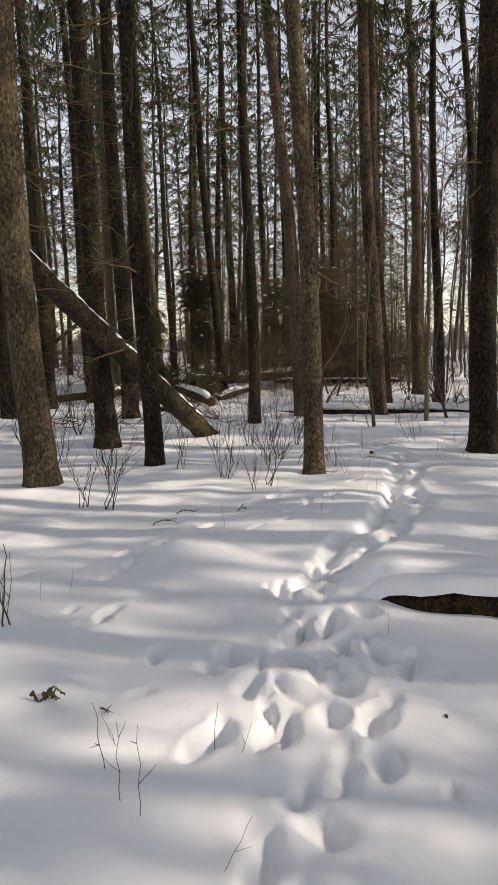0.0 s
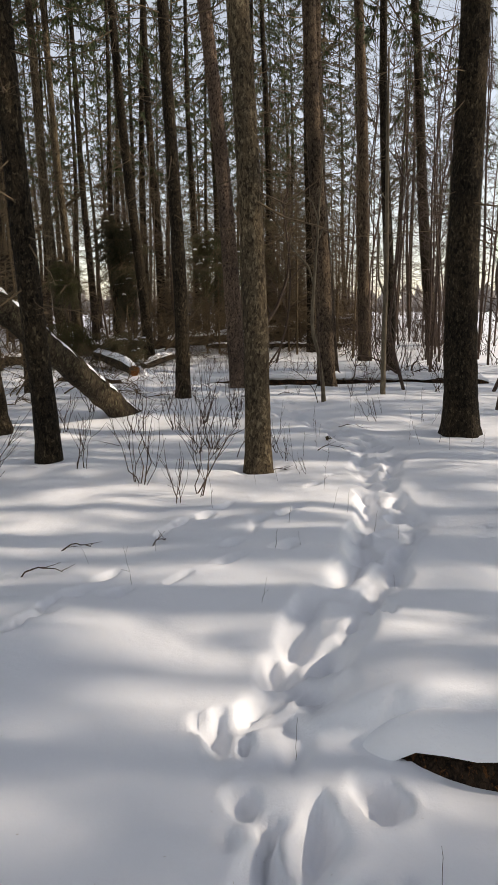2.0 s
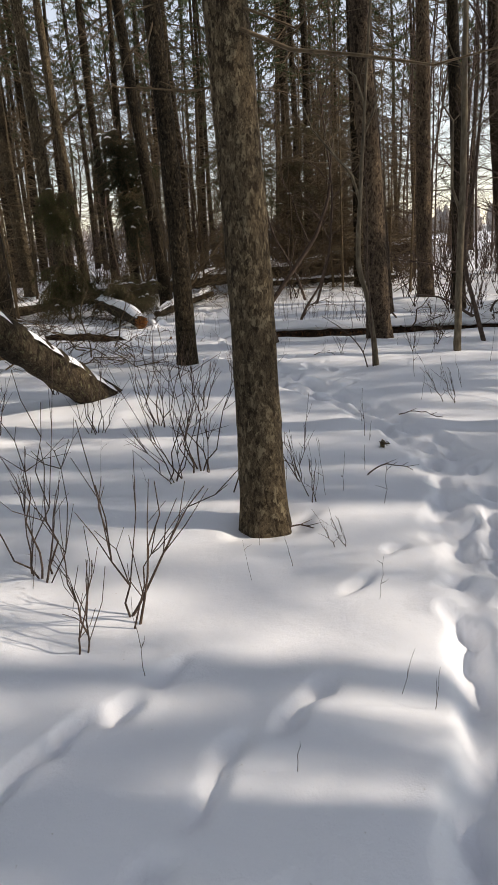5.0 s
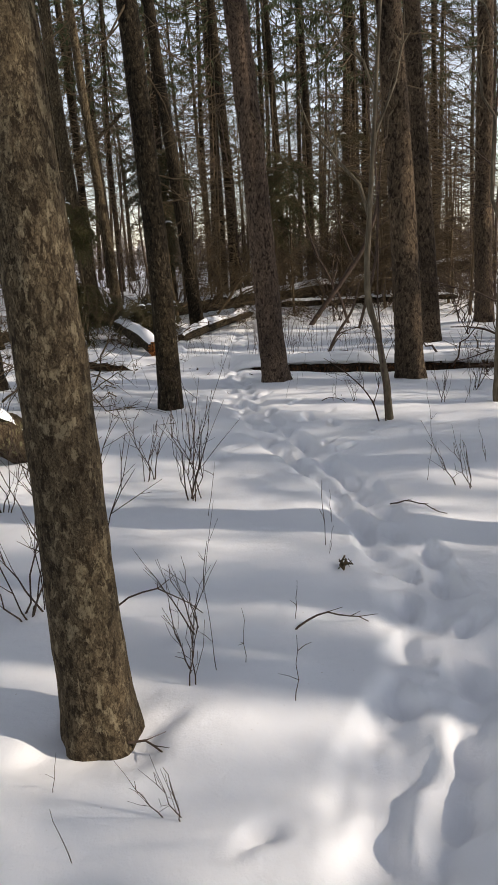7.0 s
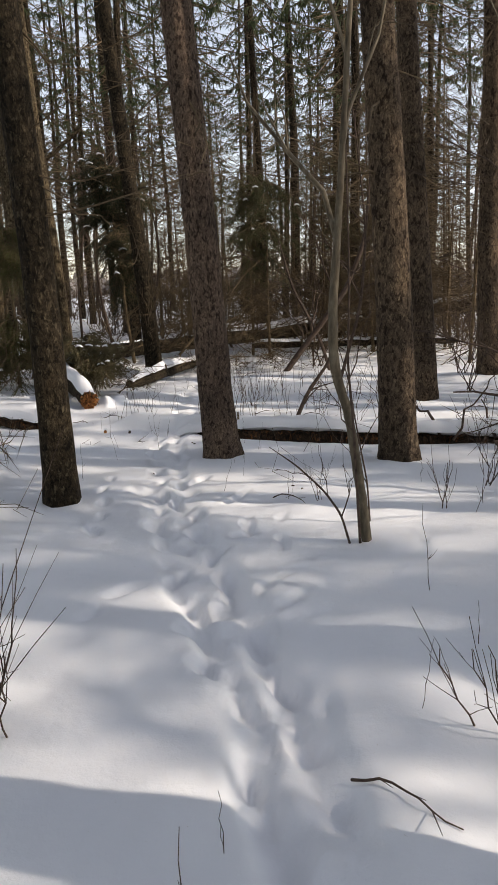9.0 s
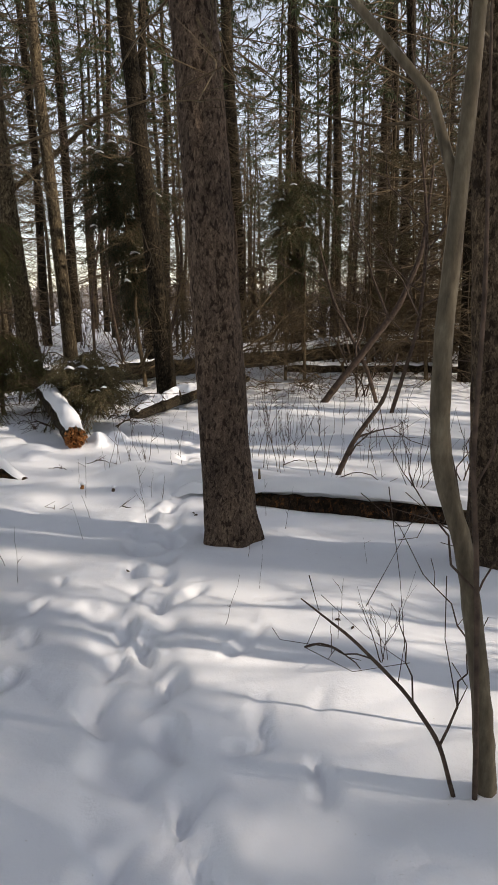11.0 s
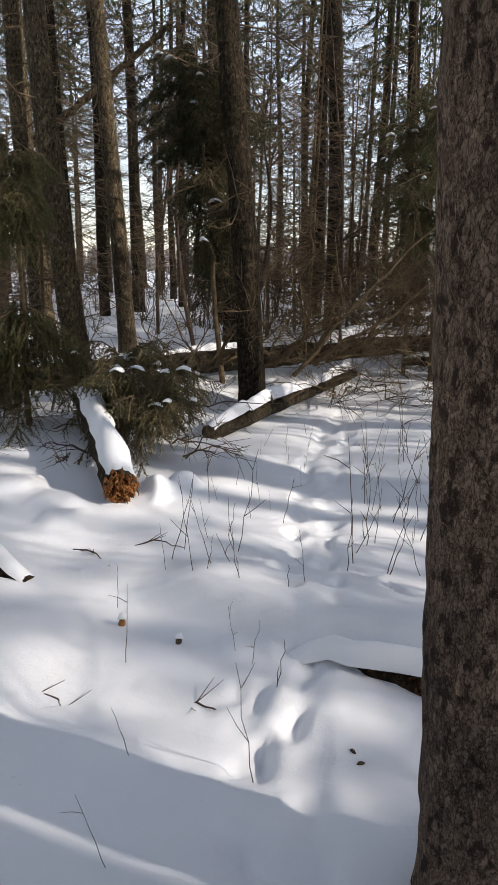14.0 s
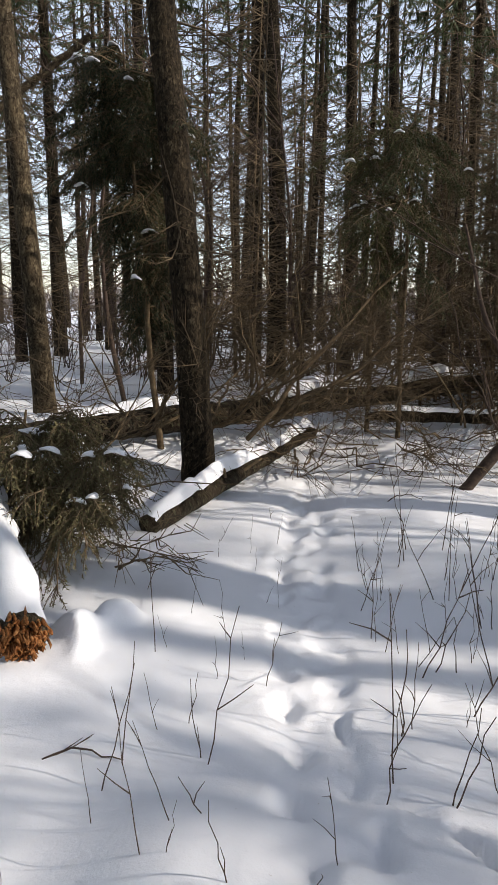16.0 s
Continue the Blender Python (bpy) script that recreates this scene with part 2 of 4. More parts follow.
def steps():
    """Footprints: x, y, heading, half length, half width, depth."""
    r = np.random.RandomState(11)
    out = []
    seg = np.linalg.norm(np.diff(TRAIL, axis=0), axis=1)
    run = np.concatenate([[0], np.cumsum(seg)])
    for k, s in enumerate(np.arange(0.2, run[-1], 0.165)):
        x, y = np.interp(s, run, TRAIL[:, 0]), np.interp(s, run, TRAIL[:, 1])
        x2, y2 = np.interp(s + 0.1, run, TRAIL[:, 0]), np.interp(s + 0.1, run, TRAIL[:, 1])
        head = math.atan2(y2 - y, x2 - x)
        side = (0.1 if k % 2 else -0.1) + r.normal(0, 0.035)
        worn = 1 - 0.45 * float(smooth(11.0, 13.0, np.float64(y)))
        out.append((x - math.sin(head) * side, y + math.cos(head) * side, head + r.normal(0, 0.3), r.uniform(0.075, 0.12), r.uniform(0.04, 0.06), r.uniform(0.03, 0.07) * worn))
    for x, y in PATCH:
        late = 0.45 if y > 9 else 1.0
        out.append((x, y, 1.45 + r.normal(0, 0.4), r.uniform(0.09, 0.14), r.uniform(0.034, 0.048), r.uniform(0.06, 0.09) * late))
        for _ in range(2 if late == 1.0 else 1):
            out.append((x + r.normal(0, 0.12), y + r.normal(0, 0.16), 1.45 + r.normal(0, 0.6), r.uniform(0.04, 0.075), r.uniform(0.022, 0.038), r.uniform(0.025, 0.05) * late))
    for (x0, y0), (x1, y1), n in LINES:
        for s in np.linspace(0, 1, n):
            out.append((x0 + (x1 - x0) * s + r.normal(0, 0.03), y0 + (y1 - y0) * s + r.normal(0, 0.03), math.atan2(y1 - y0, x1 - x0) + r.normal(0, 0.2), r.uniform(0.07, 0.11), r.uniform(0.03, 0.042), r.uniform(0.03, 0.055)))
    return out


STEPS = steps()
# logs under the snow: start, end, height of the snow over them, half width
BANKS = [((1.8, 2.42), (5.0, 1.35), 0.2, 0.3), ((0.5, 13.64), (6.3, 12.72), 0.17, 0.2)]

# snow heaped over brushwood: x, y, height, half width
MOUNDS = [(-0.16, 15.12, 0.13, 0.11), (-0.04, 15.3, 0.12, 0.09), (-0.1, 15.0, 0.06, 0.09), (-0.75, 14.75, 0.06, 0.2), (-1.1, 14.95, 0.06, 0.18), (-0.55, 14.5, 0.04, 0.14), (1.75, 6.3, -0.07, 0.24), (1.5, 19.4, 0.12, 0.35), (2.3, 19.9, 0.12, 0.4)]


def along_line(x, y, a, b):
    """How far along the line from a to b, in metres, and how far to its far side."""
    d = np.array(b, float) - np.array(a, float)
    length = np.linalg.norm(d)
    d /= length
    return (x - a[0]) * d[0] + (y - a[1]) * d[1], -(x - a[0]) * d[1] + (y - a[1]) * d[0], length


def ground(x, y):
    x, y = np.asarray(x, float), np.asarray(y, float)
    near = 1 - smooth(25, 60, np.hypot(x - 1, y - 9))
    z = (0.035 * rolling(x, y, WIDE) + 0.012 * rolling(x, y, SMALL)) * near
    z = z + 0.32 * smooth(17.2, 19.2, y) * (1 - smooth(-1.0, 0.6, x)) * near + 0.15 * smooth(18.5, 21, y) * smooth(-1.0, 0.6, x) * near
    for a, b, h, w in BANKS:
        s, v, length = along_line(x, y, a, b)
        ends = smooth(-0.35, 0.25, s) * (1 - smooth(length - 0.3, length + 0.3, s))
        z = z - (0.035 + 0.02 * rolling(x, y, SMALL)) * smooth(0.5, 1.3, s) * (1 - smooth(length - 0.5, length, s)) * np.exp(-((v + 0.13) / 0.09) ** 2)
        z = z + h * ends * np.where(v > 0.02, np.exp(-((v - 0.02) / (2.2 * w)) ** 2), np.exp(-((v - 0.02) / (0.2 * w)) ** 2))
    for mx, my, h, w in MOUNDS:
        z = z + h * np.exp(-(((x - mx + 0.03 * rolling(x, y, LUMPS)) ** 2 + (y - my) ** 2) / w ** 2) ** 1.4)
    wx = 0.014 * rolling(x, y, LUMPS) + 0.025 * rolling(x + 7, y, SMALL)
    wy = 0.014 * rolling(y + 3, x, LUMPS) + 0.025 * rolling(y, x + 5, SMALL)
    for px, py, head, hl, hw, depth in STEPS:
        near_print = (np.abs(x - px) < 0.5) & (np.abs(y - py) < 0.5)
        if not np.any(near_print):
            continue
        dx, dy = (x - px + wx)[near_print], (y - py + wy)[near_print]
        u = (dx * math.cos(head) + dy * math.sin(head)) / hl
        v = (-dx * math.sin(head) + dy * math.cos(head)) / hw
        r2 = u * u + v * v
        z[near_print] += -depth * np.exp(-r2 ** 1.5) + 0.12 * depth * np.exp(-((np.sqrt(r2) - 1.45) / 0.35) ** 2)
    d = np.full(x.shape, 9.0)
    for (ax, ay), (bx, by) in zip(TRAIL[:-1], TRAIL[1:]):
        t = np.clip(((x - ax) * (bx - ax) + (y - ay) * (by - ay)) / ((bx - ax) ** 2 + (by - ay) ** 2), 0, 1)
        d = np.minimum(d, np.hypot(x - ax - t * (bx - ax), y - ay - t * (by - ay)))
    rough = np.exp(-((d + 0.05 * rolling(x, y, SMALL)) / 0.17) ** 6)
    broken = 0.3 + 0.7 * smooth(-0.7, 0.5, rolling(x + 9, y + 4, SMALL))
    lanes = broken * np.exp(-((d - 0.105 + 0.045 * rolling(x + 2, y, SMALL)) / 0.065) ** 4) * smooth(1.8, 3.2, y) * (1 - 0.8 * smooth(8.8, 11, y))
    return z - 0.055 * lanes + rough * (-0.035 * (1 - 0.6 * smooth(9.5, 12, y)) * (0.35 + 0.65 * smooth(2.2, 3.4, y)) + 0.012 * rolling(x, y, LUMPS))


def gz(x, y):
    return float(ground(np.array([x]), np.array([y]))[0])


def spaced(fine_a, fine_b, step, far_a, far_b):
    out, s = list(np.arange(fine_a, fine_b, step)), step
    x, lo = fine_b, []
    while x < far_b:
        out.append(x)
        s *= 1.16
        x += s
    x, s = fine_a - step, step
    while x > far_a:
        lo.append(x)
        s *= 1.16
        x -= s
    return np.array([far_a] + lo[::-1] + out + [far_b])


def build_ground():
    xs, ys = spaced(-0.7, 3.8, 0.024, -900, 900), spaced(-0.3, 17.0, 0.026, -900, 1500)
    gx, gy = np.meshgrid(xs, ys)
    z = ground(gx, gy)
    nx, ny = len(xs), len(ys)
    verts = np.stack([gx, gy, z], -1).reshape(-1, 3)
    i = (np.arange(ny - 1)[:, None] * nx + np.arange(nx - 1)[None, :]).reshape(-1)
    faces = np.stack([i, i + 1, i + nx + 1, i + nx], 1)
    me = bpy.data.meshes.new("ground")
    me.from_pydata(verts.tolist(), [], faces.tolist())
    me.polygons.foreach_set("use_smooth", [True] * len(me.polygons))
    me.materials.append(SNOW)
    tagged(new("ground", me), "deep white snow with a trodden trail of footprints", "snow", kind="structure")


build_ground()


# ---- trees ----
def trunk_soup(r, flare, lean, height, sides, step, rng, rough=0.03, crook=0.04):
    s = Soup()
    zs = np.concatenate([np.arange(-0.25, 4.5, step), np.linspace(4.5, height, 12)])
    ph = rng.uniform(0, 6.28, 6)
    a = np.arange(sides) * 2 * math.pi / sides
    rings = []
    for z in zs:
        up = max(z, 0)
        rr = r * 1.04 * (1 - 0.9 * (up / height) ** 0.82) + flare * math.exp(-up / 0.16)
        cx = lean[0] * up + crook * (math.sin(up * 0.7 + ph[0]) - math.sin(ph[0])) * min(1, up)
        cy = lean[1] * up + crook * (math.sin(up * 0.6 + ph[1]) - math.sin(ph[1])) * min(1, up)
        rad = rr * (1 + 0.03 * np.sin(2 * a + ph[2]) + 0.02 * np.sin(3 * a + ph[3] + up) + (0.09 * np.sin(5 * a + ph[4])) * math.exp(-up / 0.2))
        if rough:
            rad = rad + rough * r * np.array([noise.noise((math.cos(q) * r * 14, math.sin(q) * r * 14, up * 7)) + 0.7 * noise.noise((math.cos(q) * r * 34, math.sin(q) * r * 34, up * 18)) for q in a])
        rings.append(np.stack([cx + rad * np.cos(a), cy + rad * np.sin(a), np.full(sides, z)], 1))
    k = len(zs)
    s.add(np.concatenate(rings), [(i * sides + j, i * sides + (j + 1) % sides, (i + 1) * sides + (j + 1) % sides, (i + 1) * sides + j) for i in range(k - 1) for j in range(sides)])

    def centre(z):
        return np.array([lean[0] * z + crook * (math.sin(z * 0.7 + ph[0]) - math.sin(ph[0])) * min(1, z), lean[1] * z + crook * (math.sin(z * 0.6 + ph[1]) - math.sin(ph[1])) * min(1, z), z])

    return s, centre


def dead_limbs(s, centre, r, low, high, count, rng, reach=1.3, twigs=6, side=3, coarse=False):
    """Thin dead branches round a trunk, drooping, with a few twigs."""
    for _ in range(count):
        z = rng.uniform(low, high)
        a = rng.uniform(0, 6.28)
        out = np.array([math.cos(a), math.sin(a), 0])
        length = reach * rng.uniform(0.25, 1.1)
        p = centre(z) + out * r * 0.7
        q = p + out * length + np.array([rng.normal(0, 0.12), rng.normal(0, 0.12), rng.uniform(-0.7, 0.4)]) * length
        pts = bend(p, q, 5, rng.uniform(-0.05, 0.12) * length, 0.03 * length, rng)
        th = 0.004 + 0.006 * length * rng.uniform(0.6, 1.2)
        if coarse:
            s.tube(pts[::2], (th, th * 0.6, 0.002), side)
        else:
            s.tube(pts, np.linspace(th, 0.002, 5), side)
        for _ in range(int(twigs * rng.uniform(0.4, 1.2))):
            k = rng.uniform(0.25, 1)
            b = pts[0] * (1 - k) + pts[-1] * k
            j = min(4, int(k * 4))
            b = pts[j] + (pts[min(4, j + 1)] - pts[j]) * (k * 4 - j)
            a2 = a + rng.choice([-1, 1]) * rng.uniform(0.4, 1.1)
            d = np.array([math.cos(a2), math.sin(a2), rng.uniform(-0.5, 0.25)]) * length * rng.uniform(0.15, 0.45)
            s.tube([b, b + d], [0.0032, 0.0012], 3)


def crown_soup(centre, low, high, rng, limbs=60, sprays=46, spread=2.4, leaf=1.0):
    s = Soup()
    wood = Soup()
    for i in range(limbs):
        k = (i + rng.uniform(0, 1)) / limbs
        z = low + (high - low) * k
        a = rng.uniform(0, 6.28)
        length = spread * (1.05 - k) ** 0.8 * rng.uniform(0.5, 1.15) + 0.25
        out = np.array([math.cos(a), math.sin(a), 0])
        p = centre(z)
        q = p + out * length + np.array([0, 0, rng.uniform(-0.75, 0.2) * length])
        pts = bend(p, q, 5, rng.uniform(-0.05, 0.22) * length, 0.07 * length, rng)
        wood.tube(pts[::2], (0.022, 0.014, 0.004), 3)
        side = np.array([-out[1], out[0], 0])
        n = int(sprays * (0.5 + 0.5 * length / spread))
        t = rng.uniform(0.18, 1.0, n)
        b = np.stack([np.interp(t, np.linspace(0, 1, 5), pts[:, c]) for c in range(3)], 1)
        d = side[None] * rng.uniform(-1, 1, n)[:, None] * 0.55 + out[None] * rng.uniform(-0.1, 0.6, n)[:, None]
        d[:, 2] -= rng.uniform(-0.1, 1.25, n)
        d *= leaf ** 0.5 * (rng.uniform(0.16, 0.42, n) * (1.15 - 0.5 * t))[:, None]
        w = np.cross(d, rng.standard_normal((n, 3)))
        w = w / (np.linalg.norm(w, axis=1)[:, None] + 1e-6) * rng.uniform(0.014, 0.032, n)[:, None] * leaf
        s.add(np.stack([b + w, b + d, b - w], 1).reshape(-1, 3), [(3 * j, 3 * j + 1, 3 * j + 2) for j in range(n)])
    return s, wood


def spruce(x, y, r, lean=(-0.04, 0.0), height=19.0, seed=0, flare=0.2, sides=20, step=0.08, low=1.6, dead=55, crown=True, bark=None, label="", reach=1.2, rough=0.05, crown_low=7.5, twigs=6, spread=1.9, sprays=60, leaf=1.0, limbs=56):
    rng = np.random.RandomState(seed + 100)
    root = tagged(new("spruce_tree"), label or "tall spruce with brown scaly bark and dead lower branches", "tree", "spruce trees")
    root.location = (x, y, gz(x, y))
    s, centre = trunk_soup(r, r * flare, lean, height, sides, step, rng, rough)
    part("trunk", s, bark or BARK, root)
    d = Soup()
    dead_limbs(d, centre, r, low, crown_low + 1.5, dead, rng, reach, twigs, 3, sides < 10)
    tagged(part("branchwood", d, DEAD, root, "thin bare brown branches"), kind="stuff")
    if crown:
        c, wood = crown_soup(centre, crown_low, height - 0.3, rng, limbs, sprays, spread, leaf)
        tagged(part("crown", c, NEEDLE, root, "dark green drooping needles", False), kind="stuff")
        tagged(part("limbwood", wood, DEAD, root), kind="stuff")
    return root, centre


NEAR = [
    # x, y, radius, lean, seed, bark, lowest branch, flare
    (-1.17, 5.4, 0.165, (-0.042, 0.0), 1, BARK_PALE, 2.0, 0.2),
    (-1.15, 8.15, 0.15, (-0.046, 0.0), 2, BARK, 1.2, 0.4),
    (-0.18, 6.6, 0.108, (-0.026, 0.0), 3, BARK, 1.2, 0.18),
    (-1.72, 12.3, 0.17, (-0.018, 0.0), 4, BARK, 1.3, 0.2),
    (0.88, 10.98, 0.115, (-0.015, 0.0), 5, BARK, 1.8, 0.15),
    (1.75, 6.31, 0.113, (-0.044, 0.0), 6, BARK_PALE, 1.9, 0.2),
    (3.33, 12.2, 0.152, (-0.047, 0.0), 7, BARK_RED, 2.2, 0.15),
    (3.95, 15.3, 0.15, (-0.055, 0.0), 8, BARK_RED, 1.5, 0.15),
    (5.1, 17.1, 0.16, (-0.045, 0.0), 9, BARK_RED, 2.0, 0.15),
    (5.28, 15.4, 0.12, (-0.04, 0.0), 10, BARK, 1.4, 0.1),
    (4.15, 7.85, 0.182, (-0.033, 0.0), 11, BARK, 2.1, 0.25),
    (8.2, 21.5, 0.2, (-0.095, 0.0), 12, BARK, 1.8, 0.2),
    (1.805, 12.42, 0.151, (-0.084, 0.0), 13, BARK_ROSE, 2.6, 0.17),
    (-0.24, 17.95, 0.138, (-0.07, 0.0), 14, BARK, 1.0, 0.15),
    (-2.25, 19.2, 0.115, (-0.05, 0.0), 15, BARK_PALE, 1.5, 0.12),
    (-2.43, 18.2, 0.145, (-0.045, 0.0), 16, BARK_PALE, 1.6, 0.15),
    (-3.7, 19.6, 0.15, (-0.02, 0.0), 17, BARK_PALE, 1.6, 0.15),
    (-0.35, 24.3, 0.16, (-0.03, 0.0), 18, BARK, 1.2, 0.1),
    (0.8, 26.5, 0.12, (-0.02, 0.0), 19, BARK, 1.2, 0.1),
    (1.65, 29.0, 0.17, (-0.02, 0.0), 20, BARK, 1.2, 0.1),
    (3.0, 29.6, 0.2, (0.0, 0.0), 21, BARK, 1.2, 0.1),
    (-2.7, 24.8, 0.13, (-0.03, 0.0), 22, BARK, 1.2, 0.1),
    (-4.2, 14.8, 0.14, (-0.03, 0.0), 23, BARK, 1.2, 0.1),
    (-3.5, 15.9, 0.15, (-0.03, 0.0), 25, BARK, 1.2, 0.1),
    (-5.2, 17.6, 0.16, (-0.02, 0.0), 26, BARK, 1.2, 0.1),
    (-5.0, 10.2, 0.15, (-0.03, 0.0), 27, BARK, 1.2, 0.1),
    (-6.2, 13.5, 0.17, (-0.02, 0.0), 28, BARK, 1.2, 0.1),
    (-4.3, 12.4, 0.16, (-0.02, 0.0), 24, BARK, 1.2, 0.1),
    (7.9, 14.8, 0.13, (-0.03, 0.0), 29, BARK, 1.2, 0.15),
]
CENTRES = {}
for x, y, r, lean, seed, bark, low, flare in NEAR:
    close = seed in (1, 6, 7, 11, 13)
    fine = seed == 13
    CENTRES[seed] = spruce(x, y, r, lean, 19 + (seed % 5), seed, flare, 72 if fine else 36 if close else 18, 0.03 if fine else 0.06 if close else 0.15, low, 46, True, bark, rough=0.05)[1]


# ---- the wood beyond: a few grown forms, set out again and again ----
def grown(seed, dead, label, sprays, leaf):
    rng = np.random.RandomState(seed)
    r = rng.uniform(0.09, 0.16)
    return spruce(0, 0, r, (rng.normal(-0.02, 0.015), rng.normal(0, 0.015)), rng.uniform(17, 22), seed + 300, 0.12, 8, 0.5, 0.6, dead, True, None, label, 1.7, 0.0, rng.uniform(5.0, 7.6), 8, 1.9, sprays, leaf, 58)[0]


forms = [grown(k, 140 if k < 3 else 80, "spruce in the wood behind, bare below, green above", 110 if k < 3 else 70, 0.55 if k < 3 else 0.8) for k in range(4)] + [grown(k, 22, "tall spruce added round the walk, mostly out of view", 44, 1.3) for k in range(4, 7)]
rng = np.random.RandomState(21)
spots = [(x, y) for x, y, *_ in NEAR]
first = set()


def free(x, y, gap):
    return all((x - a) ** 2 + (y - b) ** 2 > gap * gap for a, b in spots)


def plant(x, y, lo=0, hi=4):
    k = rng.randint(lo, hi)
    m = pose(x, y, gz(x, y) - 0.02, 0, 0, rng.uniform(0, 360))
    spots.append((x, y))
    if k not in first:
        first.add(k)
        forms[k].matrix_basis = m
        return
    t = copy_thing(forms[k], m)
    t.scale = [rng.uniform(0.85, 1.15)] * 3


def scatter(count, gap, draw, lo=0, hi=4):
    done = tries = 0
    while done < count and tries < 6000:
        tries += 1
        x, y = draw()
        if free(x, y, gap):
            plant(x, y, lo, hi)
            done += 1


def behind(start, depth):
    while True:
        y = start + depth * rng.uniform(0, 1) ** 1.2
        x = 1.0 + rng.uniform(-1.05, 1.0) * 0.42 * (y + 2)
        if x < 4.5 + 0.12 * (y - 17) and not (y < 24 and -1.2 < x < 3.4):
            return x, y


scatter(52, 1.8, lambda: behind(20, 22), 0, 3)
scatter(34, 1.9, lambda: behind(36, 34), 3, 4)
# unseen shade trees added on the sunny side, and the wood behind the walk
for x, y in ((7.2, 3.6), (7.9, 2.6), (8.4, 5.8), (9.6, 6.3), (10.8, 10.0), (9.0, 0.6)):
    plant(x, y, 4, 7)
# three more out of view, whose crowns shade the last stretch
for x, y in ((15.0, 10.4), (20.0, 10.9), (18.4, 12.3)):
    plant(x, y, 4, 7)
scatter(12, 2.4, lambda: (rng.uniform(8.5, 17.0), rng.uniform(31.0, 50.0)), 3, 4)
scatter(46, 2.6, lambda: (rng.uniform(6.0, 31.0), rng.uniform(-9.0, 14.0)), 4, 7)
scatter(26, 2.6, lambda: (rng.uniform(-12.0, -3.4), rng.uniform(-6.0, 12.5)), 4, 7)
scatter(14, 2.2, lambda: (rng.uniform(-4.0, 6.0), rng.uniform(-14.0, -4.0)), 4, 7)


# ---- far edge of the field ----
def far_woods():
    s = Soup()
    r = np.random.RandomState(8)
    for k in range(2600):
        a = math.pi * 2 * k / 2600 + r.normal(0, 0.004)
        d = r.uniform(130, 190)
        h = r.uniform(2, 5.5)
        x, y = d * math.cos(a), d * math.sin(a)
        s.tube([(x, y, -0.5), (x, y, h * 0.3), (x + r.normal(0, 0.4), y, h * 0.7), (x, y, h)], [0.3, r.uniform(0.5, 1.3), r.uniform(0.5, 1.1), 0.1], 5, rough=0.15, rng=r)
    tagged(new("backdrop", s.mesh("backdrop", FARWOOD)), "grey-brown line of distant bare woods, paled by painted haze", "woods", kind="structure")


far_woods()


# ---- fallen logs ----
def log(name, a, b, r0, r1, bark, label, cover=0.0, sides=16, stubs=0, seed=0, sag=0.0, cover_from=0.0, cover_to=1.0, dip=0.0):
    rng = np.random.RandomState(seed + 40)
    root = tagged(new(name), label, "log")
    root.location = a
    rel = np.array(b, float) - np.array(a, float)
    length = np.linalg.norm(rel)
    n = max(8, int(length / 0.09))
    pts = bend((0, 0, 0), rel, n, sag, 0.006, rng)
    pts[:, 2] -= dip * np.exp(-np.linspace(0, length, n) / 0.35)
    s = Soup()
    s.tube(pts, np.linspace(r0, r1, n), sides, True, 0.035, rng)
    part("trunk", s, bark, root)
    if cover:
        c = Soup()
        i0, i1 = int(cover_from * (n - 1)), int(cover_to * (n - 1)) + 1
        k = i1 - i0
        side = np.array([-rel[1], rel[0], 0]) / (math.hypot(rel[0], rel[1]) + 1e-6)
        rad = np.linspace(r0, r1, n)[i0:i1]
        m = 11
        ang = np.linspace(-0.95, 0.95, m)
        rows = []
        for j in range(k):
            p, q = pts[i0 + j], rad[j]
            taper = min(1.0, (j + 1) / 4, (k - j) / 4)
            taper = taper * taper * (3 - 2 * taper)
            swell = (cover * (0.8 + 0.25 * math.sin(j * 0.31 + seed) + 0.06 * rng.standard_normal()) + 0.012) * taper - 0.03 * (1 - taper)
            edge = 1 + 0.1 * rng.standard_normal(2) + 0.22 * math.sin(j * 0.9 + seed) * math.sin(j * 0.37)
            row = [p + side * math.sin(g * (edge[0] if g < 0 else edge[1])) * q * 1.1 + np.array([0, 0, 1]) * (math.cos(g * 1.05) * q + swell * math.cos(g * 1.3) ** 0.7 + 0.004) for g in ang]
            rows.append(row)
        top = np.array(rows)
        c.add(top, [(i * m + j, i * m + j + 1, (i + 1) * m + j + 1, (i + 1) * m + j) for i in range(k - 1) for j in range(m - 1)])
        part("snow_cover", c, SNOW, root, "white snow lying on top")
    for _ in range(stubs):
        st = Soup()
        t = rng.uniform(0.05, 0.95)
        p = rel * t
        d = np.array([rng.normal(0, 1), rng.normal(0, 1), rng.uniform(0.1, 1.2)])
        d = d / np.linalg.norm(d) * rng.uniform(0.08, 0.28)
        st.tube([p, p + d * 0.6, p + d], [0.018, 0.013, 0.008], 6, True)
        part("branch_stub", st, DEAD, root)
    return root


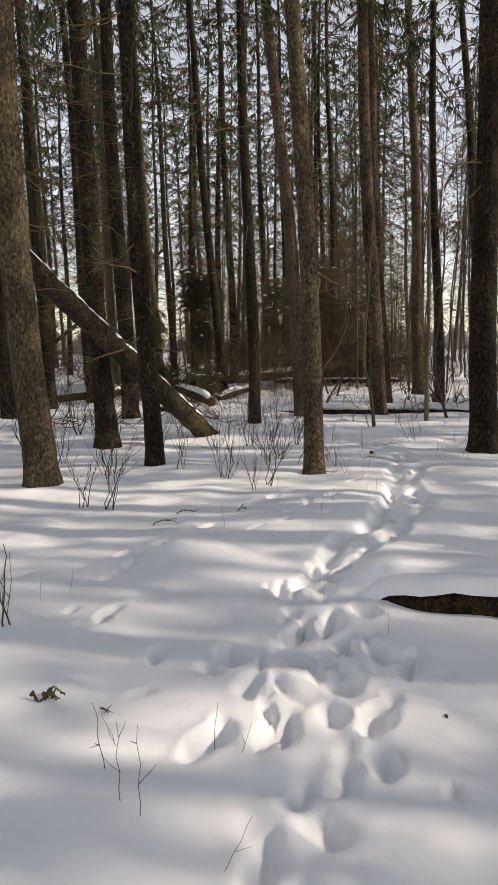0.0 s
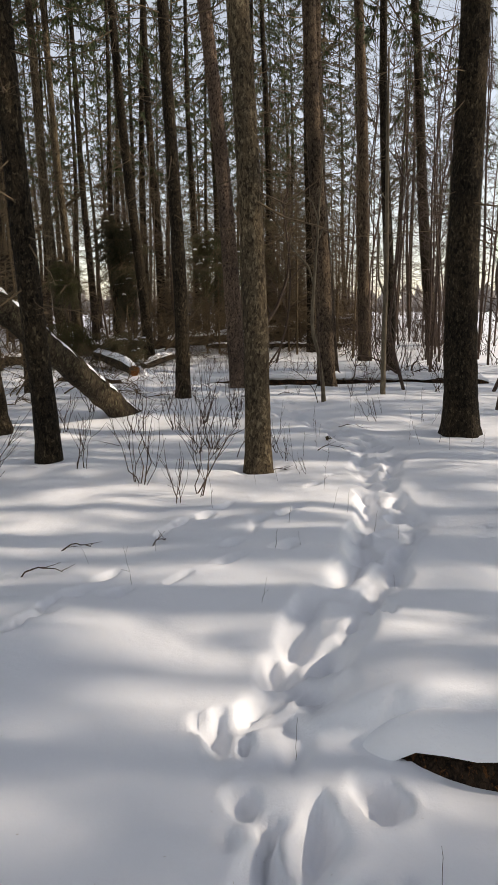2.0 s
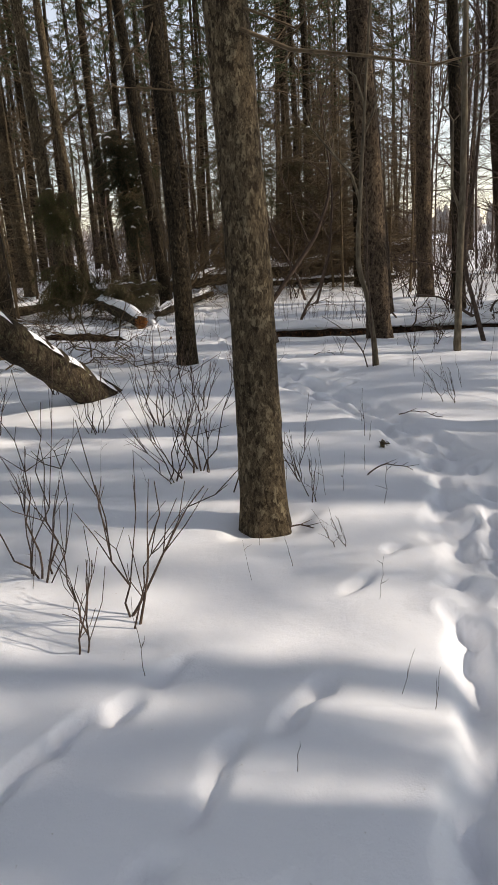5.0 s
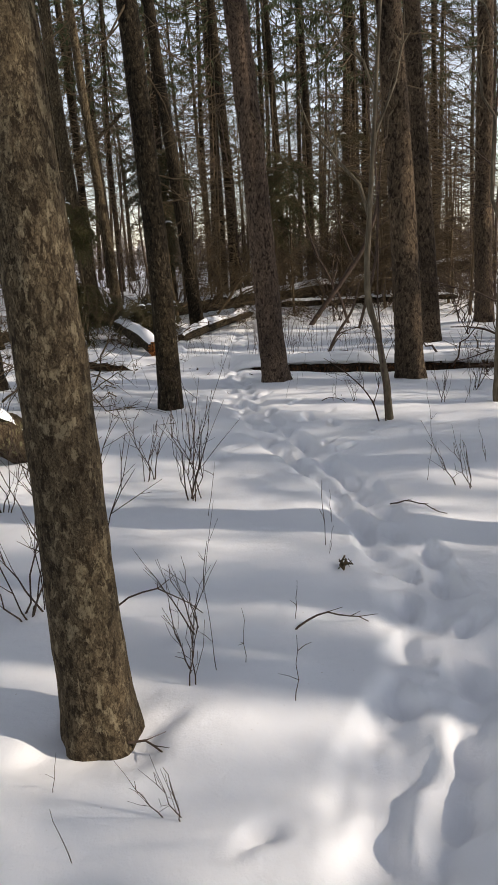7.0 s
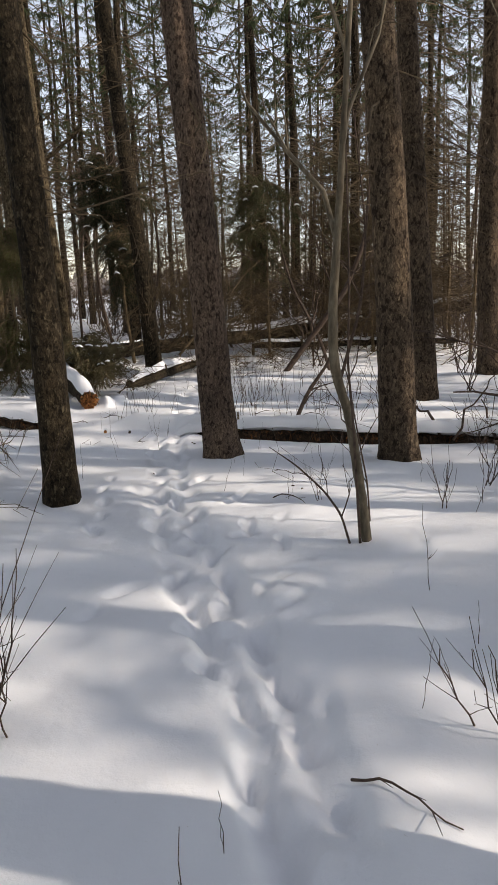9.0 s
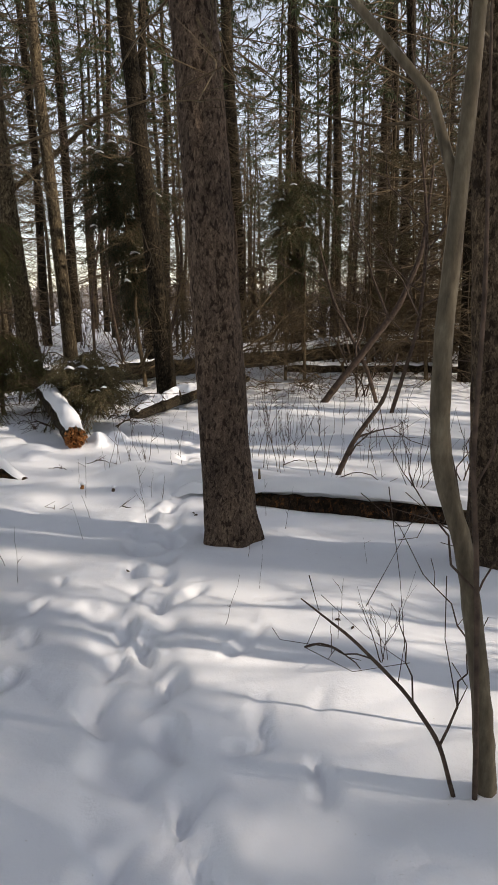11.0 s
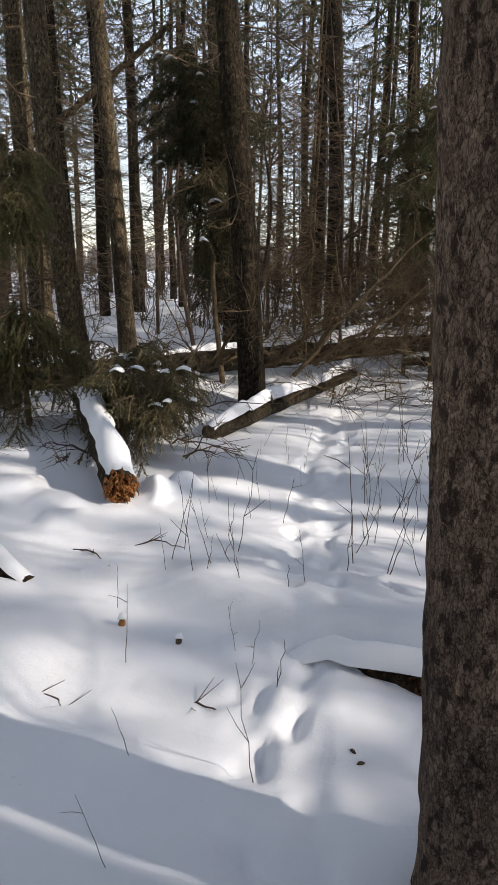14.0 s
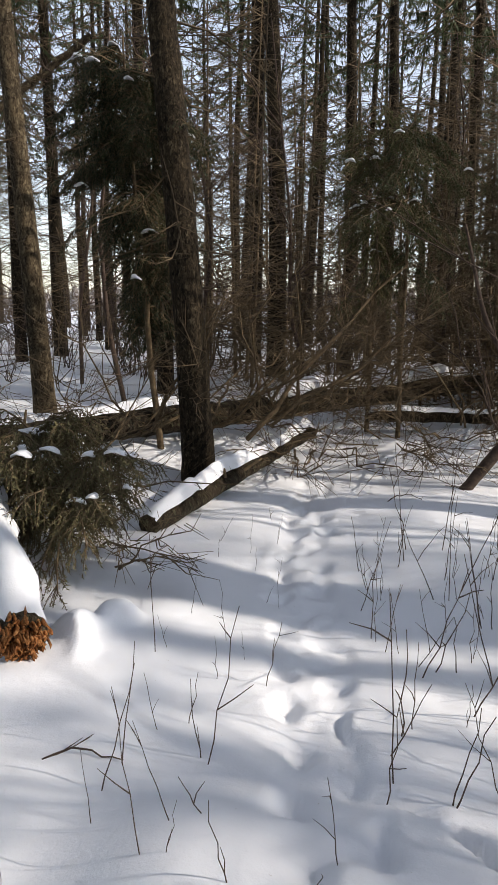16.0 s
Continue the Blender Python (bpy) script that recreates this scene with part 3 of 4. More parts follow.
log("leaning_log", (0.25, 9.6, -0.1), (-2.25, 6.03, 3.2), 0.17, 0.125, BARK_LOG, "snapped spruce trunk leaning against its neighbours", 0.02, 18, 6, 1)
log("buried_log", (1.72, 2.4, 0.0), (4.9, 1.36, 0.03), 0.11, 0.125, BARK_WET, "dark rotting log half buried under a snow bank", 0.1, 18, 3, 2, dip=0.24)
log("fallen_log", (1.0, 13.49, -0.025), (6.4, 12.63, -0.03), 0.06, 0.08, BARK_WET, "dark fallen log under a thick ridge of snow", 0.15, 16, 8, 3, dip=0.17)
log("slim_fallen_log", (-0.27, 16.55, 0.05), (0.62, 19.7, 0.16), 0.075, 0.055, BARK_LOG, "slim fallen trunk with snow along its top", 0.12, 14, 6, 4)
log("mossy_fallen_log", (-2.4, 17.0, 0.36), (4.3, 23.8, 0.52), 0.13, 0.125, BARK_LOG, "long mossy fallen trunk, partly under thick snow", 0.15, 16, 16, 5, cover_from=0.38)
log("dark_fallen_log", (1.2, 20.1, 0.3), (5.2, 20.7, 0.26), 0.07, 0.06, BARK, "thin dark fallen trunk behind the stalks", 0.03, 12, 6, 7)
log("fallen_log", (-5.0, 15.6, 0.1), (-0.6, 20.4, 0.3), 0.12, 0.1, BARK_LOG, "fallen trunk with a ridge of snow in the thicket", 0.08, 14, 5, 8)
log("far_fallen_log", (3.0, 23.5, 0.5), (6.3, 22.2, 0.95), 0.17, 0.15, BARK, "thick fallen trunk propped in the far thicket", 0.1, 14, 4, 10)

log("short_log", (-0.3, 13.78, 0.01), (-1.7, 13.98, 0.04), 0.055, 0.05, BARK_WET, "short dark log under a cap of snow", 0.1, 14, 2, 13, dip=0.1)
log("leaning_pole", (-7.3, 18.2, -0.1), (-2.2, 20.75, 4.6), 0.075, 0.04, BARK_LOG, "slim dead trunk leaning across the standing ones", 0.0, 10, 8, 14)


def broken_log():
    a, b = np.array((-0.3, 14.85, 0.1)), np.array((-1.32, 16.3, 0.36))
    root = log("broken_log", tuple(a), tuple(b), 0.108, 0.1, BARK_LOG, "snow-covered broken log with an orange rotten end", 0.1, 18, 0, 12)
    rng = np.random.RandomState(77)
    s = Soup()
    ax = (a - b) / np.linalg.norm(a - b)
    u = np.cross(ax, (0, 0, 1))
    u /= np.linalg.norm(u)
    w = np.cross(u, ax)
    for _ in range(330):
        g, q = rng.uniform(0, 6.28), 0.102 * math.sqrt(rng.uniform(0, 1))
        p = (u * math.cos(g) + w * math.sin(g)) * q
        d = ax * rng.uniform(0.0, 0.06) * (1.4 - q / 0.102) + rng.normal(0, 0.016, 3) - np.array([0, 0, 0.01])
        th = rng.uniform(0.004, 0.014)
        s.tube([p - ax * 0.06, p + d * 0.6 + rng.normal(0, 0.004, 3), p + d], [th, th * rng.uniform(0.5, 1.1), th * 0.2], 4, True, 0.2, rng)
    part("rotten_end", s, ROT, root, "crumbling orange-brown rotten wood")
    return root


broken_log()


# ---- needled boughs ----
def bough(s, wood, p, q, rng, sag, width=0.35, count=26, needle=0.026, droop=1.1):
    """A drooping bough: a stem, side shoots and flat needles."""
    pts = bend(p, q, 7, -sag, 0.015, rng)
    wood.tube(pts, np.linspace(0.009, 0.003, 7), 4)
    out = (pts[-1] - pts[0]) / (np.linalg.norm(pts[-1] - pts[0]) + 1e-6)
    side = np.cross(out, (0, 0, 1))
    side /= np.linalg.norm(side) + 1e-6
    for _ in range(count):
        t = rng.uniform(0.12, 1.0)
        b = np.array([np.interp(t, np.linspace(0, 1, 7), pts[:, c]) for c in range(3)])
        length = width * rng.uniform(0.4, 1.0) * (1.15 - 0.6 * t)
        d = side * rng.choice([-1, 1]) * rng.uniform(0.2, 0.9) + out * rng.uniform(0.1, 0.7) + np.array([0, 0, rng.uniform(-droop, 0.25 * (1.1 - droop) - 0.1)])
        d = d / np.linalg.norm(d) * length
        tip = b + d + np.array([0, 0, -0.25 * length])
        wood.tube([b, b + d * 0.6, tip], [0.003, 0.0025, 0.0012], 3)
        n = int(length / 0.0075)
        k = np.linspace(0.05, 1, n)[:, None]
        base = b * (1 - k) + tip * k + np.array([0, 0, 0.06 * length]) * (4 * k * (1 - k))
        nd = rng.standard_normal((n, 3)) + d / length * 0.9
        nd = nd / np.linalg.norm(nd, axis=1)[:, None] * needle * rng.uniform(0.7, 1.3, n)[:, None]
        w = np.cross(nd, rng.standard_normal((n, 3)))
        w = w / (np.linalg.norm(w, axis=1)[:, None] + 1e-6) * 0.0042
        s.add(np.stack([base + w, base + nd, base - w], 1).reshape(-1, 3), [(3 * j, 3 * j + 1, 3 * j + 2) for j in range(n)])
    return pts


def snow_pats(root, places, rng, size=0.09):
    for p in places:
        bm = bmesh.new()
        bmesh.ops.create_icosphere(bm, subdivisions=2, radius=1)
        sx, sy, sz = size * rng.uniform(0.4, 1.3), size * rng.uniform(0.4, 1.2), size * rng.uniform(0.12, 0.28)
        for v in bm.verts:
            k = 1 + 0.35 * noise.noise(v.co * 1.7 + Vector(p) * 5)
            v.co = Vector((v.co.x * sx * k, v.co.y * sy * k, v.co.z * sz * k - 0.5 * sx * v.co.x ** 2)) + Vector(p)
        me = bpy.data.meshes.new("snow_pat")
        bm.to_mesh(me)
        bm.free()
        me.polygons.foreach_set("use_smooth", [True] * len(me.polygons))
        me.materials.append(SNOW)
        ob = new("snow_pat", me)
        ob.parent = root


def needled(name, at, boughs, mat, label, category, seed, sag=0.06, width=0.35, count=26, pats=0, stem=None, pat_size=0.07, needle=0.026, droop=1.1):
    rng = np.random.RandomState(seed)
    root = tagged(new(name), label, category)
    root.location = at
    s, wood = Soup(), Soup()
    if stem:
        wood.tube(bend((0, 0, -0.2), stem[0], 9, 0, 0.02, rng), np.linspace(stem[1], 0.008, 9), 7)
    spots_here = []
    for p, q in boughs:
        pts = bough(s, wood, p, q, rng, sag, width, count, needle, droop)
        spots_here.append(pts[rng.randint(2, 6)] + np.array([0, 0, 0.015]))
    tagged(part("needles", s, mat, root, "", False), kind="stuff")
    tagged(part("stemwood", wood, DEAD, root), kind="stuff")
    if pats:
        idx = rng.choice(len(spots_here), min(pats, len(spots_here)), False)
        snow_pats(root, [spots_here[i] for i in idx], rng, pat_size)
    return root


def ring_boughs(rng, levels, about=(0, 0), lean=(0, 0)):
    out = []
    for z, count, reach, drop in levels:
        for _ in range(count):
            a, r, zz = rng.uniform(0, 6.28), reach * rng.uniform(0.35, 1.3), z + rng.uniform(-0.12, 0.12)
            p = np.array([about[0] + lean[0] * zz, about[1] + lean[1] * zz, zz])
            out.append((p, p + np.array([math.cos(a) * r, math.sin(a) * r, -drop * rng.uniform(0.5, 1.3)])))
    return out


rng = np.random.RandomState(5)
# dense dark boughs hanging behind the trunk with the fallen log at its foot
needled("young_spruce", (-0.72, 18.45, gz(-0.72, 18.45)), ring_boughs(rng, [(3.35, 9, 0.5, 0.05), (3.1, 16, 0.62, 0.12), (2.85, 20, 0.72, 0.2), (2.6, 16, 0.6, 0.3), (2.3, 14, 0.5, 0.4), (2.0, 10, 0.42, 0.5), (1.65, 7, 0.4, 0.5), (1.3, 4, 0.3, 0.4)], (0.0, 0), (-0.09, 0)), NEEDLE_DARK,
        "dense dark green young spruce with snow on its boughs", "tree", 51, 0.1, 0.27, 60, 24, ((-0.3, 0, 3.6), 0.035), 0.06, 0.024, 0.75)
needled("young_spruce", (1.2, 20.2, gz(1.2, 20.2)), ring_boughs(rng, [(3.2, 8, 0.7, 0.1), (2.9, 13, 0.85, 0.25), (2.55, 12, 0.8, 0.45), (2.2, 7, 0.6, 0.55), (1.5, 4, 0.5, 0.3)]), NEEDLE_MID,
        "thin young spruce with drooping snowy boughs behind the fallen trunk", "tree", 57, 0.14, 0.28, 30, 14, ((0.1, 0, 3.6), 0.03), 0.06, 0.024, 0.9)
needled("young_spruce", (2.9, 21.2, gz(2.9, 21.2)), ring_boughs(rng, [(3.6, 8, 0.6, 0.1), (3.0, 12, 0.9, 0.25), (2.5, 12, 0.9, 0.45), (2.0, 8, 0.8, 0.5), (1.4, 6, 0.6, 0.3)]), NEEDLE_OLD,
        "thin young spruce with drooping dull boughs in the thicket", "tree", 58, 0.14, 0.3, 28, 6, ((0.0, 0, 4.2), 0.035), 0.06, 0.024, 0.9)
needled("young_spruce", (-1.95, 16.4, gz(-1.95, 16.4)), ring_boughs(rng, [(2.4, 10, 0.3, 0.15), (2.15, 16, 0.42, 0.25), (1.9, 8, 0.35, 0.3), (1.05, 12, 0.55, 0.35), (0.8, 14, 0.6, 0.4), (0.5, 12, 0.6, 0.3)]), NEEDLE_MID,
        "drooping young spruce with dull green hanging needles", "tree", 52, 0.08, 0.34, 40, 9, ((0, 0, 2.6), 0.03), 0.05)
needled("young_spruce", (1.55, 20.0, gz(1.55, 20.0)), ring_boughs(rng, [(3.2, 6, 0.5, 0.2), (2.9, 9, 0.8, 0.3), (2.5, 9, 0.8, 0.4), (2.0, 6, 0.6, 0.5)]), NEEDLE, "sparse green young spruce among dead branches", "tree", 53, 0.08, 0.4, 36, 5, ((0, 0, 3.4), 0.03), 0.05)
pile = []
for _ in range(74):
    t = rng.uniform(0, 1)
    p = np.array([-0.95 * t + 0.15, 1.15 * t - 0.35, 0.12 + 0.58 * math.sin(t * 2.4 + 0.3) * rng.uniform(0.5, 1)])
    a = rng.uniform(-3.1, 1.2)
    r = rng.uniform(0.25, 0.75)
    pile.append((p, np.array([p[0] + math.cos(a) * r * 0.8, p[1] + math.sin(a) * r, max(0.04, p[2] + rng.uniform(-0.45, 0.22))])))
needled("fallen_spruce_top", (-0.5, 16.0, gz(-0.5, 16.0)), pile, NEEDLE_OLD, "heap of fallen spruce boughs with snow caught in it", "branches", 54, 0.1, 0.26, 34, 46, pat_size=0.062)
needled("spruce_sprig", (2.56, 7.5, gz(2.56, 7.5)), [((0, 0, 0.01), (0.025, 0.01, 0.04)), ((0, 0, 0.01), (-0.02, 0.01, 0.04)), ((0, 0, 0.01), (0.005, -0.015, 0.05))], NEEDLE, "small green spruce sprig dropped on the snow", "twig", 55, 0.0, 0.022, 7, needle=0.012)
needled("spruce_sprig", (0.37, 1.02, gz(0.37, 1.02)), [((-0.07, 0, 0.02), (0.06, -0.04, 0.03)), ((0, 0, 0.02), (0.06, 0.03, 0.02)), ((0, 0, 0.02), (-0.01, 0.05, 0.02))], NEEDLE, "dark spruce twig lying on the snow", "twig", 56, 0.0, 0.03, 10, needle=0.014)


# ---- dead branches of the fallen trees ----
def tangle(at, rows, seed, label, mat=DEAD, name="fallen_branches", twigs=9):
    """rows: foot, tip, thickness. Each limb forks into many thin twigs."""
    r = np.random.RandomState(seed)
    root = tagged(new(name), label, "branches")
    root.location = at
    fine = Soup()
    for p, q, th in rows:
        length = float(np.linalg.norm(np.array(q) - np.array(p)))
        pts = bend(p, q, 7, -0.06 * length * r.uniform(-0.6, 1.4), 0.03 * length, r)
        limb = Soup()
        limb.tube(pts, np.linspace(th, th * 0.25, 7), 6)
        part("limb", limb, mat, root)
        for _ in range(int(twigs * length)):
            k = r.uniform(0.15, 1)
            b = np.array([np.interp(k, np.linspace(0, 1, 7), pts[:, c]) for c in range(3)])
            d = r.standard_normal(3) * (1, 1, 0.7) + (pts[-1] - pts[0]) / length * 0.9
            d = d / np.linalg.norm(d) * r.uniform(0.15, 0.55) * min(1, length)
            mid = b + d * 0.5 + r.normal(0, 0.03, 3)
            fine.tube([b, mid, b + d], [0.0045, 0.0035, 0.0016], 3)
            for _ in range(3):
                e = d * 0.35 + r.standard_normal(3) * 0.09
                g = b + d * r.uniform(0.3, 0.9)
                fine.tube([g, g + e], [0.0028, 0.0012], 3)
    tagged(part("brushwood", fine, mat, root, "fine bare twigs"), kind="stuff")
    return root


def random_limbs(r, count, foot, spread, up, length, th):
    rows = []
    for _ in range(count):
        t = r.uniform(0, 1)
        p = np.array(foot[0]) * (1 - t) + np.array(foot[1]) * t + r.normal(0, 0.05, 3)
        d = np.array([r.normal(spread[0], 0.6), r.normal(spread[1], 0.6), r.uniform(*up)])
        d = d / np.linalg.norm(d) * r.uniform(*length)
        q = p + d
        q[2] = max(q[2], 0.05)
        rows.append((p, q, r.uniform(*th)))
    return rows


r5 = np.random.RandomState(61)
tangle((0, 18.6, 0.4), random_limbs(r5, 46, ((-0.9, -0.5, 0), (1.6, 1.9, 0.1)), (0.5, -0.2), (-0.1, 1.3), (0.7, 2.1), (0.007, 0.02)) + [((0.1, -0.2, -0.1), (1.5, 0.5, 1.5), 0.028), ((-0.4, -0.1, -0.2), (0.7, 0.1, 0.8), 0.022), ((-0.7, -0.5, 0), (-0.1, -0.6, 1.1), 0.022), ((0.3, 0, 0), (1.9, 0.4, 1.15), 0.02)], 62, "tangle of dead branches on the fallen trunk")
tangle((1.2, 18.5, 0.15), random_limbs(r5, 26, ((-0.8, 0.0, 0), (1.6, 1.0, 0.1)), (0.3, -0.5), (-0.2, 0.35), (0.5, 1.5), (0.005, 0.012)), 63, "low mat of dead twigs over the snow")
tangle((2.6, 20.5, 0.3), random_limbs(r5, 30, ((-0.6, -0.8, 0), (2.2, 1.5, 0.1)), (0.4, -0.2), (0.1, 1.5), (0.6, 2.2), (0.006, 0.016)), 64, "dead branches standing from a fallen trunk")
tangle((4.7, 12.9, 0.05), random_limbs(r5, 16, ((-1.2, 0.0, 0), (1.4, 0.2, 0.1)), (-0.2, -0.4), (-0.1, 0.9), (0.4, 1.2), (0.008, 0.022)) + [((0.2, 0.1, 0.1), (-0.9, -0.5, 0.5), 0.025), ((0.6, 0, 0), (1.2, -0.7, 0.1), 0.022)], 65, "dark dead branches lying against the log", TWIG, twigs=5)
tangle((-1.2, 10.3, 0.05), random_limbs(r5, 26, ((-2.0, 0.0, 0), (1.8, 1.4, 0.1)), (0.0, -0.2), (0.0, 1.0), (0.5, 1.6), (0.006, 0.014)), 66, "brushwood in the thicket by the leaning log")
tangle((-3.0, 15.5, 0.05), random_limbs(r5, 30, ((-2.0, -1.0, 0), (2.2, 1.8, 0.1)), (0.0, 0.0), (0.0, 1.0), (0.6, 1.8), (0.006, 0.016)), 67, "brushwood among the trunks")
tangle((-0.55, 16.0, 0.1), random_limbs(r5, 22, ((-0.8, 0.9, 0.2), (0.45, -0.4, 0.0)), (0.3, -0.5), (-0.1, 0.8), (0.3, 0.8), (0.004, 0.01)), 69, "bare broken twigs sticking out of the spruce heap", twigs=8)
tangle((-0.9, 15.3, 0.02), random_limbs(r5, 9, ((-0.6, 0.0, 0), (0.3, 0.6, 0.1)), (-0.6, -0.3), (0.0, 0.7), (0.4, 0.9), (0.005, 0.011)), 68, "bare twigs beside the broken log", TWIG, twigs=6)


# ---- bent and young stems ----
def stem(name, pts, radii, label, mat, forks=(), seed=0, sides=9, thin=3):
    r = np.random.RandomState(seed)
    base = np.array(pts[0], float)
    base[2] = gz(base[0], base[1]) - 0.05
    root = tagged(new(name), label, "sapling")
    root.location = base
    rel = np.array(pts, float) - np.array(pts[0], float)
    k = np.linspace(0, 1, len(rel))
    kk = np.linspace(0, 1, len(rel) * 6)
    fine = np.stack([np.interp(kk, k, rel[:, c]) for c in range(3)], 1)
    for _ in range(3):
        fine[1:-1] = (fine[:-2] + 2 * fine[1:-1] + fine[2:]) / 4
    s = Soup()
    s.tube(fine, np.interp(kk, k, radii), sides, True, 0.05, r)
    part("stem", s, mat, root)
    twigwood = Soup()
    for z0, d, th in forks:
        f = Soup()
        i = int(np.argmin(np.abs(fine[:, 2] - z0)))
        p, d = fine[i], np.array(d, float)
        path = bend(p, p + d, 6, -0.05 * np.linalg.norm(d), 0.03 * np.linalg.norm(d), r)
        f.tube(path, np.linspace(th, th * 0.35, 6), 5)
        part("branch", f, mat, root)
        for _ in range(thin):
            j = r.randint(2, 6)
            e = d * r.uniform(0.15, 0.4) + r.normal(0, 0.14, 3)
            twigwood.tube([path[j], path[j] + e * 0.5 + r.normal(0, 0.02, 3), path[j] + e], [th * 0.4, th * 0.28, 0.0015], 4)
    if forks:
        tagged(part("twigwood", twigwood, mat, root, "fine bare twigs"), kind="stuff")
    return root


stem("sapling", [(2.99, 10.33, 0), (2.95, 10.28, 0.35), (2.88, 10.28, 0.8), (2.8, 10.28, 1.05), (2.79, 10.28, 1.35), (2.82, 10.29, 1.8), (2.85, 10.3, 2.3), (2.9, 10.3, 3.2), (3.0, 10.3, 4.4)], [0.033, 0.028, 0.026, 0.028, 0.025, 0.02, 0.016, 0.012, 0.007],
     "crooked grey-brown sapling rising from the snow", BARK_SAP, [(1.75, (-0.55, 0.1, 0.95), 0.016), (2.2, (0.3, 0.1, 0.9), 0.014), (2.6, (-0.6, 0, 0.9), 0.012)], 1)
stem("sapling", [(3.98, 10.78, 0), (3.97, 10.78, 1.0), (3.98, 10.78, 2.0), (3.95, 10.78, 3.2), (3.92, 10.78, 5.0)], [0.043, 0.038, 0.034, 0.028, 0.012],
     "straight slender sapling with a forked top", BARK_SAP, [(1.5, (-0.25, 0, 1.4), 0.02), (2.6, (0.5, 0, 0.8), 0.012), (3.0, (-0.6, 0, 0.7), 0.01), (2.2, (0.5, 0.1, 0.4), 0.01)], 2)
stem("bare_sapling", [(2.95, 10.3, 0), (2.93, 10.24, 0.3), (2.9, 10.22, 0.8), (2.87, 10.2, 1.1), (2.88, 10.22, 1.5), (2.86, 10.26, 2.2)], [0.009, 0.008, 0.008, 0.007, 0.006, 0.003], "thin whip twined beside the crooked sapling", TWIG, [(1.0, (0.12, 0, 0.4), 0.004), (0.7, (-0.2, 0.1, 0.3), 0.004)], 21, 6)
stem("bare_sapling", [(2.9, 10.3, 0), (2.84, 10.3, 0.22), (2.74, 10.32, 0.36), (2.58, 10.36, 0.5), (2.42, 10.4, 0.6)], [0.008, 0.007, 0.006, 0.005, 0.002], "low slanting whip at the foot of the crooked sapling", TWIG, [(0.2, (0.06, 0, 0.3), 0.005), (0.34, (-0.05, 0, 0.3), 0.003), (0.45, (-0.2, 0, 0.02), 0.003)], 22, 6)
stem("bare_sapling", [(3.02, 10.6, 0), (3.0, 10.6, 0.3), (2.94, 10.6, 0.6), (2.88, 10.6, 0.95), (2.8, 10.6, 1.2)], [0.007, 0.006, 0.005, 0.004, 0.002], "thin forked whip beside the crooked sapling", TWIG, [(0.3, (-0.2, 0, 0.3), 0.004), (0.5, (0.15, 0, 0.3), 0.004), (0.7, (-0.25, 0, 0.1), 0.003)], 23, 6)
stem("bent_sapling", [(1.98, 18.0, 0), (2.2, 18.05, 0.3), (2.55, 18.1, 0.75), (3.0, 18.2, 1.35), (3.3, 18.3, 2.1), (3.4, 18.4, 3.2)], [0.05, 0.048, 0.045, 0.038, 0.03, 0.015],
     "dark stem bent low and leaning over the snow", TWIG, [(0.6, (0.1, 0.1, 0.9), 0.018), (1.2, (-0.5, 0, 1.2), 0.02), (1.6, (0.6, 0, 0.6), 0.014)], 3)
stem("bent_sapling", [(2.75, 18.1, 0), (2.6, 18.15, 0.5), (2.35, 18.2, 1.0), (2.1, 18.3, 1.45), (1.9, 18.3, 2.2)], [0.03, 0.028, 0.025, 0.02, 0.01],
     "thin bent stem crossing a leaning one", TWIG, [(0.9, (-0.4, 0, 0.6), 0.012)], 4)
stem("bent_sapling", [(2.35, 14.3, 0), (2.5, 14.35, 0.35), (2.75, 14.4, 0.7), (2.85, 14.4, 1.1)], [0.025, 0.022, 0.018, 0.008], "dark broken stem sticking out of the snow", TWIG, [(0.35, (0.3, 0, 0.1), 0.012), (0.2, (0.25, -0.1, 0.3), 0.01)], 5)
